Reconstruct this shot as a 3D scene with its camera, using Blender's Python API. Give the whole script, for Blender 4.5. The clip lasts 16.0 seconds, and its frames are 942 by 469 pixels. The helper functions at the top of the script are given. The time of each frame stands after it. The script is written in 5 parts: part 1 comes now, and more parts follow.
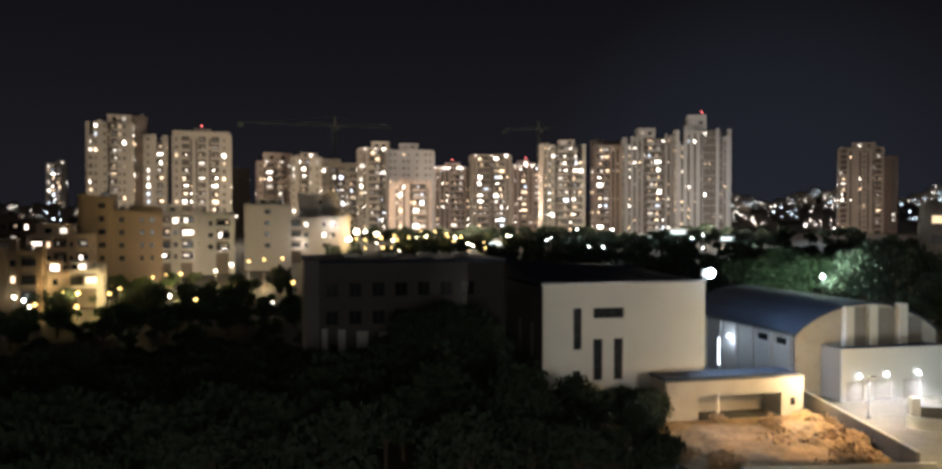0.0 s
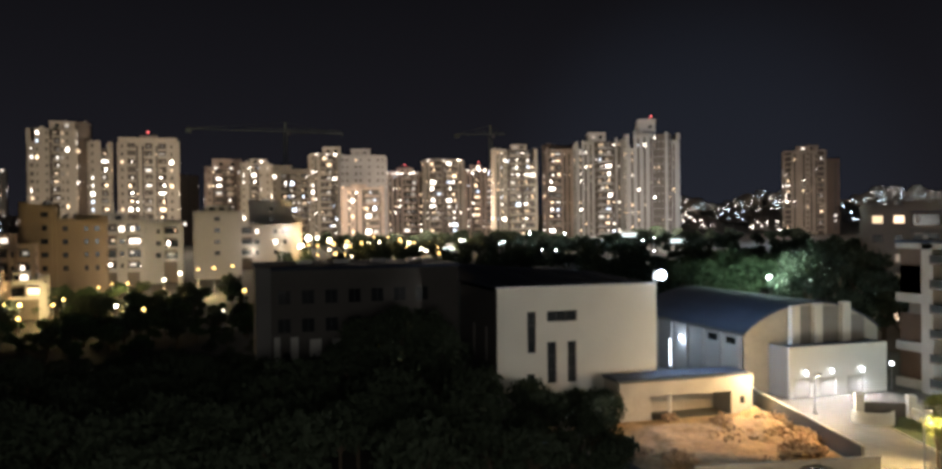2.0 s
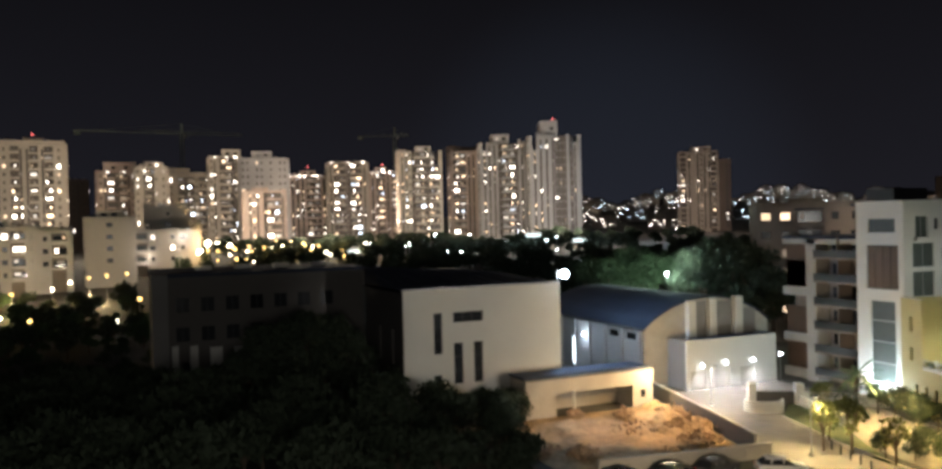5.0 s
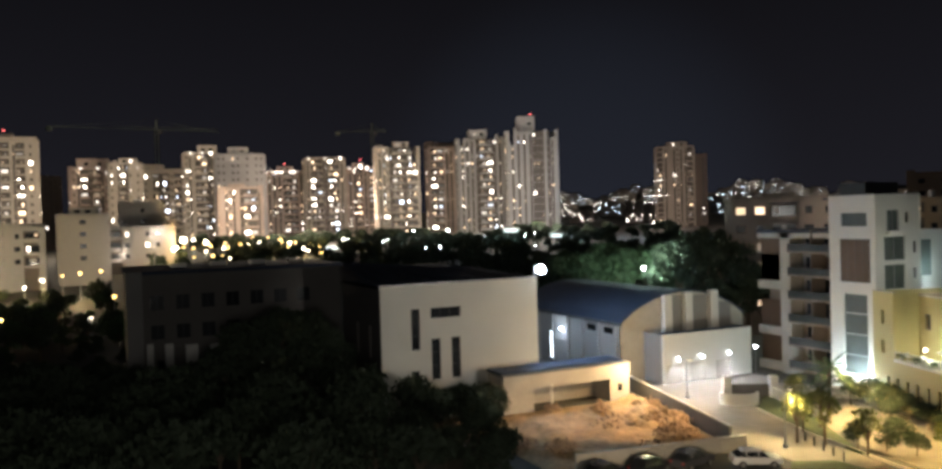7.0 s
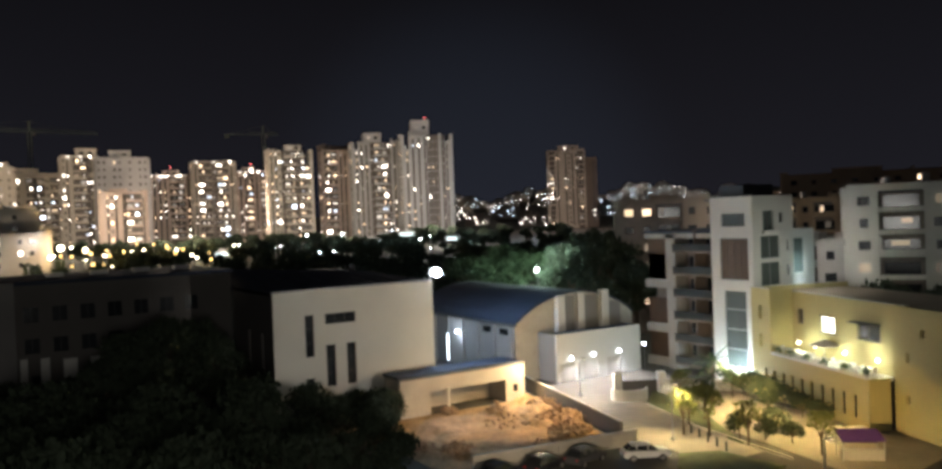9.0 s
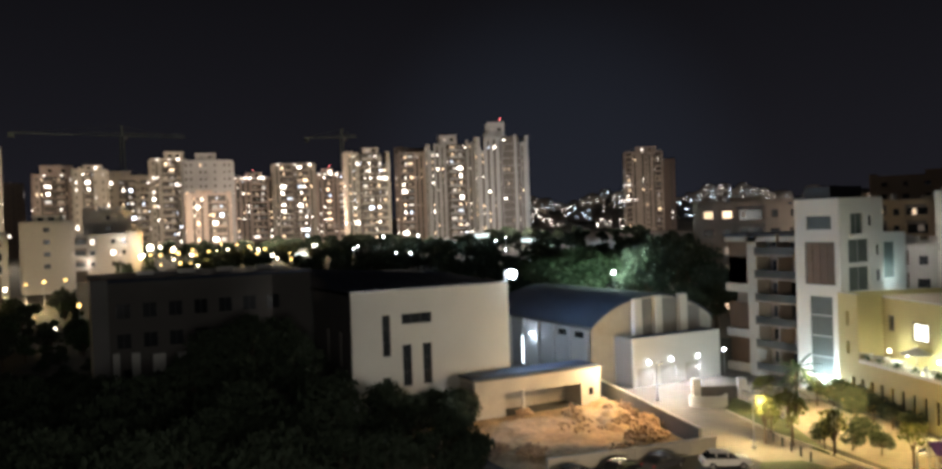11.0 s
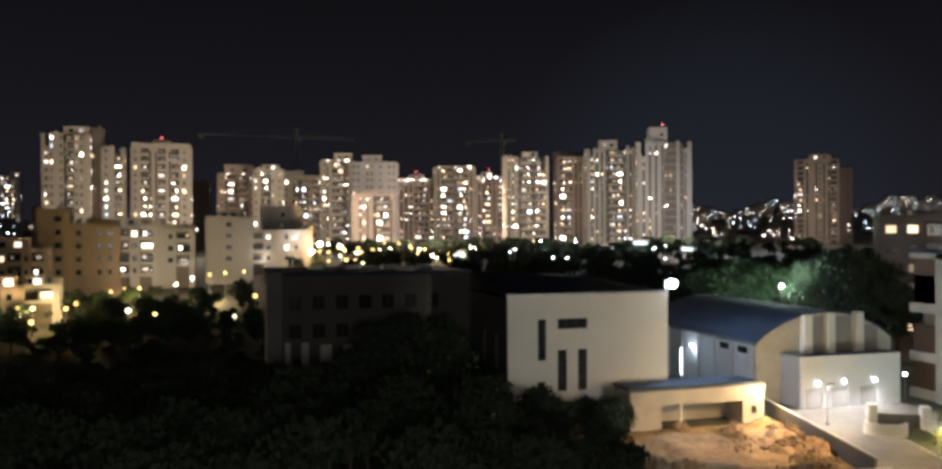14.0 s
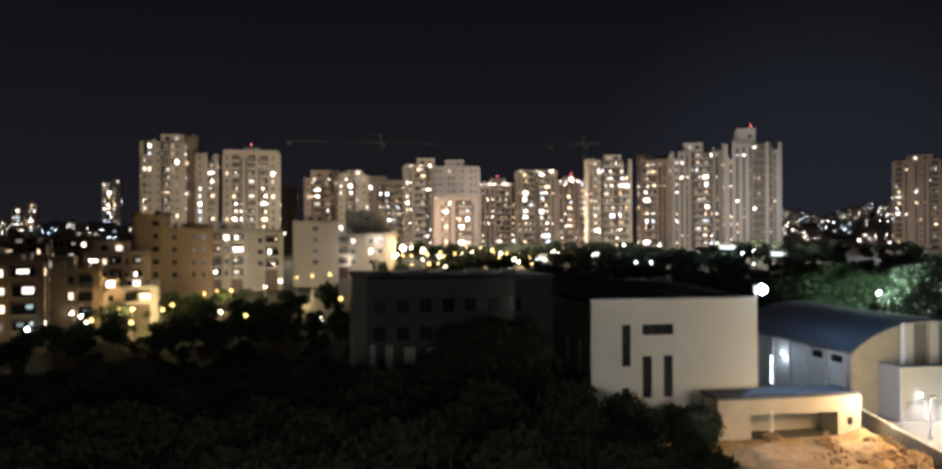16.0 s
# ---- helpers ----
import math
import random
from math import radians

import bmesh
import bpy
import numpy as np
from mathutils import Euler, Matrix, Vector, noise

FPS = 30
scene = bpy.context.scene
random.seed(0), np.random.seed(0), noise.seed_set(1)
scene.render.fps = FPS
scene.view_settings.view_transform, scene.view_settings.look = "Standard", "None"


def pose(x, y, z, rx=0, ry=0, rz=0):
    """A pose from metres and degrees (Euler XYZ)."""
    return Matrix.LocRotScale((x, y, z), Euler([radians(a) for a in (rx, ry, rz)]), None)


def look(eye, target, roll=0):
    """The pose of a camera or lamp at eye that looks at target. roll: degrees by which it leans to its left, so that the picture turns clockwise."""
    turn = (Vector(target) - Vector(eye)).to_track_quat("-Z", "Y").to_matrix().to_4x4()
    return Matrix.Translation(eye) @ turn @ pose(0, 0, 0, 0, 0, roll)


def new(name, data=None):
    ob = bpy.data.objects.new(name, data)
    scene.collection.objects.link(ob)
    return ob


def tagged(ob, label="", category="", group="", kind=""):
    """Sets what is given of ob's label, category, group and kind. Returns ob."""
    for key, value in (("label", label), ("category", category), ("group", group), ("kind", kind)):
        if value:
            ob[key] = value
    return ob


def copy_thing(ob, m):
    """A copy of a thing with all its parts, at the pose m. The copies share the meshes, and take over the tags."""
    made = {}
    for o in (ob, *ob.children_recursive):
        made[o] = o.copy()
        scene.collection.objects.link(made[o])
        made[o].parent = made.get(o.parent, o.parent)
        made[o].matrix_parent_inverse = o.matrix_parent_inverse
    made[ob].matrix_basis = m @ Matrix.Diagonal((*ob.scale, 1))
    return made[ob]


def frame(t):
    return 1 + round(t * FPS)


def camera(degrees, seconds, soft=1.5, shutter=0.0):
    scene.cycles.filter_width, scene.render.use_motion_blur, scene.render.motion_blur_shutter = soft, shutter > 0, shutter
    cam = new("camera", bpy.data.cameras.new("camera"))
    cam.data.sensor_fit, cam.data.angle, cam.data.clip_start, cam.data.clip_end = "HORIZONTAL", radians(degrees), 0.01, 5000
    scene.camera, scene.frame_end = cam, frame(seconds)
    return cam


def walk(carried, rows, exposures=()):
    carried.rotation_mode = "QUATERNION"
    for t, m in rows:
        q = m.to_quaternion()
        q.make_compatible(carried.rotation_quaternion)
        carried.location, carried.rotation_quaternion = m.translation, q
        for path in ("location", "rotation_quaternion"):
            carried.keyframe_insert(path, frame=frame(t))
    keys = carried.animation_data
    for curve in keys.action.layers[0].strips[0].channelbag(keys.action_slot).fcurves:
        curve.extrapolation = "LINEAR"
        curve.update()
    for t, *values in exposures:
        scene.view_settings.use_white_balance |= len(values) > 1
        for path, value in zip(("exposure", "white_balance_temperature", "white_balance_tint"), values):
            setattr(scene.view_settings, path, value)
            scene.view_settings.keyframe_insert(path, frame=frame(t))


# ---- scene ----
cam = camera(59.34, 16.0, soft=3.2)
EYE = 22.0
# seconds, x, y, yaw, pitch, roll
ROWS = [
    (0.00, -0.47, 0.11, -13.00, -1.00, 0.00),
    (0.50, -0.48, 0.11, -13.55, -0.89, -0.07),
    (1.00, -0.48, 0.11, -14.09, -0.86, -0.18),
    (1.50, -0.47, 0.11, -14.83, -0.76, -0.38),
    (2.00, -0.45, 0.10, -16.23, -0.68, -0.63),
    (2.50, -0.43, 0.10, -18.47, -0.64, -0.78),
    (3.00, -0.41, 0.09, -19.66, -0.58, -1.07),
    (3.50, -0.39, 0.09, -20.61, -0.59, -1.25),
    (4.00, -0.39, 0.09, -21.49, -0.54, -1.38),
    (6.50, -0.24, 0.05, -23.67, -0.93, -1.46),
    (7.00, -0.20, 0.04, -24.23, -1.02, -1.66),
    (7.50, -0.13, 0.03, -26.88, -1.06, -1.89),
    (8.00, -0.06, 0.01, -29.62, -1.09, -2.18),
    (8.20, -0.04, 0.01, -30.03, -1.09, -2.23),
    (9.25, -0.10, 0.02, -31.60, -1.01, -2.20),
    (10.30, -0.15, 0.03, -29.47, -0.92, -2.09),
    (10.50, -0.16, 0.04, -28.32, -0.85, -2.12),
    (11.00, -0.19, 0.04, -26.27, -0.71, -1.99),
    (11.50, -0.24, 0.05, -24.78, -0.58, -1.71),
    (12.00, -0.30, 0.07, -22.41, -0.53, -1.24),
    (12.50, -0.36, 0.08, -21.71, -0.45, -0.66),
    (13.00, -0.41, 0.09, -20.70, -0.38, -0.23),
    (13.50, -0.45, 0.10, -18.51, -0.29, -0.10),
    (14.00, -0.50, 0.11, -15.50, -0.19, -0.26),
    (14.50, -0.58, 0.13, -12.83, -0.09, -0.32),
    (15.00, -0.63, 0.14, -11.08, -0.01, -0.31),
    (15.50, -0.66, 0.15, -10.31, 0.05, -0.31),
    (16.00, -0.68, 0.15, -9.88, 0.12, -0.24),
]
walk(cam, [(t, pose(x, y, EYE, 90 + pitch, 0, yaw) @ pose(0, 0, 0, 0, 0, roll)) for t, x, y, yaw, pitch, roll in ROWS], [(0, 0.17, 6150, 10), (16, 0.17, 6150, 10)])


# ---- world and large lights ----
world = bpy.data.worlds.new("night_sky")
scene.world = world
world.use_nodes = True
wn, wl = world.node_tree.nodes, world.node_tree.links
wbg = wn["Background"]
wtc = wn.new("ShaderNodeTexCoord")
wsep = wn.new("ShaderNodeSeparateXYZ")
wramp = wn.new("ShaderNodeValToRGB")
wl.new(wtc.outputs["Generated"], wsep.inputs[0])
wl.new(wsep.outputs["Z"], wramp.inputs[0])
wl.new(wramp.outputs[0], wbg.inputs[0])
el = wramp.color_ramp.elements
el[0].position, el[0].color = 0.0, (0.0112, 0.0106, 0.0136, 1)
el[1].position, el[1].color = 0.30, (0.0042, 0.0039, 0.0047, 1)
wbg.inputs[1].default_value = 1.0
# the floodlight's bluish halo, painted into the sky beyond the gym
wdot = wn.new("ShaderNodeVectorMath")
wdot.operation = "DOT_PRODUCT"
wdot.inputs[1].default_value = (math.sin(radians(32)), math.cos(radians(32)), 0.03)
wmap = wn.new("ShaderNodeMapRange")
wmap.interpolation_type = "SMOOTHSTEP"
wmap.inputs["From Min"].default_value, wmap.inputs["From Max"].default_value = 0.965, 1.0
wglow = wn.new("ShaderNodeVectorMath")
wglow.operation = "SCALE"
wglow.inputs[0].default_value = (0.0040, 0.0056, 0.0085)
wsum = wn.new("ShaderNodeVectorMath")
wl.new(wtc.outputs["Generated"], wdot.inputs[0])
wl.new(wdot.outputs["Value"], wmap.inputs["Value"])
wl.new(wmap.outputs[0], wglow.inputs["Scale"])
wl.new(wramp.outputs[0], wsum.inputs[0]), wl.new(wglow.outputs[0], wsum.inputs[1])
wl.new(wsum.outputs[0], wbg.inputs[0])


def lamp(name, kind, loc, energy, color, size=0.3, target=None, spot=90, blend=0.6):
    d = bpy.data.lights.new(name, kind)
    d.energy, d.color = energy, color
    if kind == "AREA":
        d.size = size
    else:
        d.shadow_soft_size = size
    if kind == "SPOT":
        d.spot_size, d.spot_blend = radians(spot), blend
    ob = new(name, d)
    ob.matrix_world = look(loc, target) if target else pose(*loc)
    return ob


WARM, SODIUM, COOL, WHITE = (1.0, 0.83, 0.63), (1.0, 0.60, 0.20), (0.72, 0.86, 1.0), (1.0, 0.93, 0.82)
# unseen point lamps stand in for street and estate lighting among the towers
for lx, ly, lz, e, c in (
    (-70, 285, 26, 17000, WARM), (-25, 295, 26, 27000, WARM), (20, 310, 26, 36000, WARM), (60, 285, 26, 38000, WARM),
    (95, 340, 28, 50000, (1.0, 0.80, 0.64)), (120, 280, 26, 25000, WARM), (150, 265, 26, 32000, (1.0, 0.86, 0.72)), (190, 260, 28, 17000, COOL),
    (285, 370, 30, 27000, (1.0, 0.76, 0.60)),
):
    lamp("estate_floodlight", "POINT", (lx, ly, lz), e, c, 1.5)
# unseen area lamp behind the camera, added to lift the dark foreground
lamp("own_house_windows", "AREA", (0, -4, 17), 4800, (1.0, 0.94, 0.82), 14, (16, 100, 5))
# unseen point lamps, added to brighten the far hillside houses
for hx, hy, hz in ((520, 820, 75), (700, 860, 90), (860, 760, 95), (-260, 620, 45)):
    lamp("hillside_light", "POINT", (hx, hy, hz), 90000, WARM, 2.0)
# nearer street lamps before the apartment houses
lamp("street_light_source", "POINT", (-45, 172, 10), 500, SODIUM, 0.4)
lamp("street_light_source", "POINT", (-58, 148, 10), 400, SODIUM, 0.4)
lamp("street_light_source", "POINT", (-20, 207, 11), 2200, WARM, 0.4)
for az, dist, e in ((-19.5, 178, 1800), (-17.6, 186, 1200), (-13.0, 176, 2200), (-11.0, 184, 1800), (-8.6, 186, 1500), (-6.4, 196, 1800), (-3.6, 204, 2600), (-1.6, 208, 1600)):
    lamp("street_light_source", "POINT", (dist * math.sin(radians(az)), dist * math.cos(radians(az)), 7.4), 1.5 * e, (1.0, 0.72, 0.30), 0.3)
lamp("street_light_source", "POINT", (24, 248, 17), 8500, SODIUM, 0.4)
lamp("street_light_source", "POINT", (42, 258, 16), 8500, SODIUM, 0.4)
lamp("street_light_source", "POINT", (62, 262, 16), 7000, SODIUM, 0.4)
lamp("street_light_source", "POINT", (-12, 210, 13), 2600, WARM, 0.4)
lamp("street_light_source", "POINT", (10, 232, 17), 3000, WARM, 0.4)
# floodlights of the school yard
lamp("yard_floodlight_source", "POINT", (49.3, 89.8, 14.3), 7500, (0.55, 0.76, 1.0), 0.5)
lamp("gym_lamp_source", "POINT", (61.2, 105.8, 5.4), 450, COOL, 0.2)
for sx in (67.8, 71.6, 76.15):
    lamp("shed_lamp_source", "SPOT", (sx, 86.5, 2.85), 1200, (0.95, 0.93, 1.0), 0.2, (sx, 84.4, 0), 150, 0.6)
# unseen spot, added to light the hall's white front
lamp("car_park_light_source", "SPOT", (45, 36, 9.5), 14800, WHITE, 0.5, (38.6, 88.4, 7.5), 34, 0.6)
lamp("street_light_source", "SPOT", (57.6, 57.8, 5.35), 6000, (1.0, 0.74, 0.32), 0.25, (57.6, 57.9, 0), 135, 0.5)
lamp("street_light_source", "SPOT", (51.4, 36.7, 5.5), 26000, (1.0, 0.68, 0.25), 0.25, (64.0, 44.0, 0), 60, 0.8)
# two unseen spots hung over the lane, added to brighten its paving
lamp("street_light_source", "SPOT", (66.5, 52.5, 6.2), 9000, (1.0, 0.66, 0.22), 0.25, (66.4, 52.4, 0), 125, 0.6)
lamp("street_light_source", "SPOT", (71.0, 61.5, 6.4), 13000, (1.0, 0.66, 0.22), 0.25, (71.0, 62.4, 0), 120, 0.5)
lamp("driveway_light_source", "SPOT", (63.1, 78.6, 4.6), 3600, (1.0, 0.88, 0.72), 0.2, (63.1, 77.5, 0), 150, 0.5)
# unseen point lamp, added to brighten the apartment block
lamp("block_light_source", "POINT", (70, 66, 9), 1000, (1.0, 0.86, 0.62), 0.4)
# unseen spot hung over the plot, added to brighten the sand
lamp("site_light_source", "SPOT", (57, 62, 11), 17000, (1.0, 0.62, 0.26), 0.3, (51, 73, 0), 70, 0.8)
# second unseen spot, added to brighten the plot wall and the cars
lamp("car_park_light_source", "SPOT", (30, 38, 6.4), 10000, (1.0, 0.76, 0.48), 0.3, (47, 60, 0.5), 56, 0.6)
lamp("site_light_source", "POINT", (57.4, 79.6, 4.6), 3400, (1.0, 0.74, 0.40), 0.2)
lamp("entrance_light_source", "POINT", (79.9, 70.6, 1.6), 2300, (0.75, 0.95, 1.0), 0.3)
for tx, ty in ((80.5, 63.4), (79.0, 59.1), (77.3, 54.4), (75.7, 49.7)):
    lamp("terrace_light_source", "POINT", (tx, ty, 6.7), 300, (0.94, 1.0, 0.74), 0.3)
# unseen lamp above the yellow roof, added for the block's right face
lamp("roof_light_source", "POINT", (84.5, 61.5, 15.5), 520, (0.96, 1.0, 0.88), 0.3)
lamp("annex_light_source", "POINT", (91.2, 68.0, 14.2), 320, (0.78, 1.0, 0.98), 0.2)
# unseen lamp hung before the brown terraced house, added to warm it
lamp("terrace_light_source", "POINT", (112, 92, 20.5), 3800, WARM, 0.3)
# unseen lamp, added to brighten the white corner house
lamp("garden_light_source", "POINT", (100, 70, 17), 500, WHITE, 0.3)
lamp("garden_light_source", "POINT", (107, 66.5, 8.5), 350, WARM, 0.3)
# wall lamps close to the grey house
lamp("house_light_source", "POINT", (15.0, 248.4, 20.8), 480, WHITE, 0.3)
lamp("house_light_source", "POINT", (20.5, 248.0, 19.5), 500, WARM, 0.3)
lamp("house_light_source", "POINT", (5.2, 249.6, 15.0), 350, WARM, 0.3)
# lamps in the park behind the gym
lamp("park_light_source", "POINT", (85.0, 117.2, 14.6), 7000, (0.78, 1.0, 0.85), 0.5)
for px, py, e, c in ((150, 262, 1500, COOL), (97, 252, 2200, COOL), (118, 236, 2000, COOL), (70, 262, 2000, WARM), (132, 215, 1500, COOL)):
    lamp("park_light_source", "POINT", (px, py, 17), e, c, 0.5)


# ---- materials ----
def mat(name, color, rough=0.8, metal=0.0, var=0.15, scale=0.6, bump=0.15, fine=12.0, emit=None, strength=0.0, rnd=0.0):
    m = bpy.data.materials.new(name)
    m.use_nodes = True
    n, l = m.node_tree.nodes, m.node_tree.links
    b = n["Principled BSDF"]
    b.inputs["Roughness"].default_value, b.inputs["Metallic"].default_value = rough, metal
    tc = n.new("ShaderNodeTexCoord")
    a, f = n.new("ShaderNodeTexNoise"), n.new("ShaderNodeTexNoise")
    a.inputs["Scale"].default_value, a.inputs["Detail"].default_value = scale, 6
    f.inputs["Scale"].default_value, f.inputs["Detail"].default_value = fine, 4
    l.new(tc.outputs["Object"], a.inputs["Vector"]), l.new(tc.outputs["Object"], f.inputs["Vector"])
    add = n.new("ShaderNodeMath")
    add.operation = "ADD"
    l.new(a.outputs["Fac"], add.inputs[0]), l.new(f.outputs["Fac"], add.inputs[1])
    mr = n.new("ShaderNodeMapRange")
    mr.inputs["From Min"].default_value, mr.inputs["From Max"].default_value = 0.6, 1.4
    mr.inputs["To Min"].default_value, mr.inputs["To Max"].default_value = 1 - var, 1 + var
    l.new(add.outputs[0], mr.inputs["Value"])
    last = mr.outputs[0]
    if rnd:
        oi = n.new("ShaderNodeObjectInfo")
        r2 = n.new("ShaderNodeMapRange")
        r2.inputs["To Min"].default_value, r2.inputs["To Max"].default_value = 1 - rnd, 1 + rnd
        l.new(oi.outputs["Random"], r2.inputs["Value"])
        mu = n.new("ShaderNodeMath")
        mu.operation = "MULTIPLY"
        l.new(last, mu.inputs[0]), l.new(r2.outputs[0], mu.inputs[1])
        last = mu.outputs[0]
    vm = n.new("ShaderNodeVectorMath")
    vm.operation = "SCALE"
    vm.inputs[0].default_value = color
    l.new(last, vm.inputs["Scale"])
    l.new(vm.outputs[0], b.inputs["Base Color"])
    if bump:
        bp = n.new("ShaderNodeBump")
        bp.inputs["Strength"].default_value, bp.inputs["Distance"].default_value = bump, 0.05
        l.new(f.outputs["Fac"], bp.inputs["Height"]), l.new(bp.outputs[0], b.inputs["Normal"])
    if emit:
        b.inputs["Emission Color"].default_value = (*emit, 1)
        b.inputs["Emission Strength"].default_value = strength
    return m


def glow(name, color, strength, spread=0.9, islands=False):
    """A lit pane: its strength differs from window to window."""
    m = bpy.data.materials.new(name)
    m.use_nodes = True
    n, l = m.node_tree.nodes, m.node_tree.links
    b = n["Principled BSDF"]
    b.inputs["Base Color"].default_value = (0.3, 0.3, 0.3, 1)
    b.inputs["Roughness"].default_value = 0.3
    b.inputs["Emission Color"].default_value = (*color, 1)
    source = n.new("ShaderNodeNewGeometry").outputs["Random Per Island"] if islands else n.new("ShaderNodeObjectInfo").outputs["Random"]
    pw, mu = n.new("ShaderNodeMath"), n.new("ShaderNodeMath")
    pw.operation, mu.operation = "POWER", "MULTIPLY"
    pw.inputs[1].default_value = 2.5 * spread
    mu.inputs[1].default_value = strength
    l.new(source, pw.inputs[0]), l.new(pw.outputs[0], mu.inputs[0]), l.new(mu.outputs[0], b.inputs["Emission Strength"])
    return m


M_GROUND = mat("dry_ground", (0.055, 0.05, 0.038), 0.95, var=0.4, scale=0.15, fine=2)
M_ASPHALT = mat("asphalt", (0.055, 0.053, 0.05), 0.85, var=0.25, scale=0.3, fine=20)
M_PAVING = mat("paving", (0.19, 0.165, 0.13), 0.85, var=0.3, scale=0.5, fine=9)
M_SAND = mat("site_sand", (0.40, 0.27, 0.14), 0.95, var=0.55, scale=0.45, fine=2.5, bump=1.0)
M_WHITE = mat("white_render", (0.62, 0.60, 0.55), 0.85, var=0.07, scale=0.25, fine=8)
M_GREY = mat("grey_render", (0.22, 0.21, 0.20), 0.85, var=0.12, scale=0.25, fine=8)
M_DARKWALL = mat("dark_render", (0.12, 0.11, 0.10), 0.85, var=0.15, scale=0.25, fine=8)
M_ROOF = mat("dark_sheet_roof", (0.030, 0.040, 0.066), 0.85, 0.0, var=0.2, scale=0.2, fine=5)
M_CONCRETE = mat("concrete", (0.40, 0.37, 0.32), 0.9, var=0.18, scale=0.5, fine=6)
M_STONE = mat("tower_stone", (0.50, 0.44, 0.36), 0.85, var=0.08, scale=0.1, fine=1.5)
M_STONE_PINK = mat("tower_stone_pink", (0.52, 0.41, 0.34), 0.85, var=0.08, scale=0.1, fine=1.5)
M_STONE_GREY = mat("tower_stone_grey", (0.42, 0.40, 0.38), 0.85, var=0.08, scale=0.1, fine=1.5)
# dark stone, which also carries the shade of one tower's side
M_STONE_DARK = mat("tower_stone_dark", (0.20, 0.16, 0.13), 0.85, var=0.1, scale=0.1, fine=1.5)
M_STRIP = mat("tower_strip", (0.14, 0.12, 0.105), 0.6, var=0.2, scale=0.2, fine=2, bump=0)
# the shade between the piers is put into this darker colour
M_RECESS_SHADE = mat("tower_recess", (0.15, 0.125, 0.105), 0.9, var=0.15, scale=0.1, fine=1.5)
M_TAN = mat("tan_cladding", (0.28, 0.21, 0.14), 0.85, var=0.1, scale=0.2, fine=3)
M_YELLOW = mat("yellow_render", (0.40, 0.34, 0.155), 0.85, var=0.08, scale=0.3, fine=6)
M_GLASS = mat("dark_window_glass", (0.02, 0.022, 0.025), 0.12, var=0.1, bump=0, rnd=0.5)
M_BROWN = mat("brown_shutter", (0.10, 0.06, 0.035), 0.6, var=0.2, scale=1, fine=10, rnd=0.4)
M_TEAL = mat("grey_green_screen", (0.075, 0.088, 0.08), 0.5, var=0.15, scale=1, fine=10, rnd=0.3)
M_BARK = mat("bark", (0.10, 0.075, 0.05), 0.95, var=0.3, scale=2, fine=20)
M_LEAF = mat("foliage", (0.045, 0.075, 0.03), 0.8, var=0.5, scale=1.5, fine=5, bump=0)
M_LEAF_DARK = mat("dark_foliage", (0.04, 0.055, 0.03), 0.85, var=0.5, scale=1.5, fine=5, bump=0)
M_METAL = mat("grey_metal", (0.35, 0.35, 0.35), 0.45, 0.7, var=0.1, scale=2, fine=20)
M_DARKMETAL = mat("dark_metal", (0.06, 0.06, 0.06), 0.5, 0.5, var=0.1, scale=2, fine=20)
M_CRANE = mat("weathered_crane_steel", (0.17, 0.20, 0.15), 0.6, 0.3, var=0.1, scale=2, fine=20)
M_RAIL = mat("smoked_railing_glass", (0.03, 0.034, 0.032), 0.35, var=0.2, scale=1, fine=6, bump=0)
M_RUBBER = mat("rubber", (0.02, 0.02, 0.02), 0.9, var=0.1)
G_WARM = glow("lit_window_warm", (1.0, 0.70, 0.44), 3.6, 0.7)
G_PALE = glow("lit_window_pale", (1.0, 0.85, 0.70), 5.5)
G_DIM = glow("lit_window_dim", (1.0, 0.74, 0.42), 2.2)
G_FAR = glow("far_town_lights", (1.0, 0.86, 0.72), 16, 1.3, True)
G_FAR_COOL = glow("far_town_cool_lights", (0.75, 0.90, 1.0), 14, 1.3, True)
T_WARM = glow("tower_window_warm", (1.0, 0.70, 0.42), 4.2, 0.7, True)
T_PALE = glow("tower_window_pale", (1.0, 0.88, 0.74), 11, 1.0, True)
T_COOL = glow("tower_window_cool", (0.75, 0.85, 1.0), 8, 1.0, True)
G_COOL = glow("lit_window_cool", (0.70, 0.92, 0.95), 4)
G_LAMP = mat("lamp_glass_white", (0.8, 0.8, 0.8), 0.3, bump=0, emit=(0.9, 0.95, 1.0), strength=14)
G_LAMPW = mat("lamp_glass_warm", (0.8, 0.8, 0.8), 0.3, bump=0, emit=(1.0, 0.86, 0.6), strength=14)
G_POLE = mat("street_lamp_glass", (0.8, 0.75, 0.6), 0.3, bump=0, emit=(1.0, 0.84, 0.55), strength=3)
G_RED = mat("red_warning_lamp", (0.6, 0.1, 0.1), 0.3, bump=0, emit=(1.0, 0.16, 0.14), strength=4)


# ---- mesh helpers ----
def box(bm, x0, x1, y0, y1, z0, z1, bevel=0.0):
    r = bmesh.ops.create_cube(bm, size=1)
    bmesh.ops.scale(bm, vec=(x1 - x0, y1 - y0, z1 - z0), verts=r["verts"])
    bmesh.ops.translate(bm, vec=((x0 + x1) / 2, (y0 + y1) / 2, (z0 + z1) / 2), verts=r["verts"])
    if bevel:
        es = list({e for v in r["verts"] for e in v.link_edges})
        bmesh.ops.bevel(bm, geom=es, offset=bevel, segments=2, affect="EDGES")
    return bm


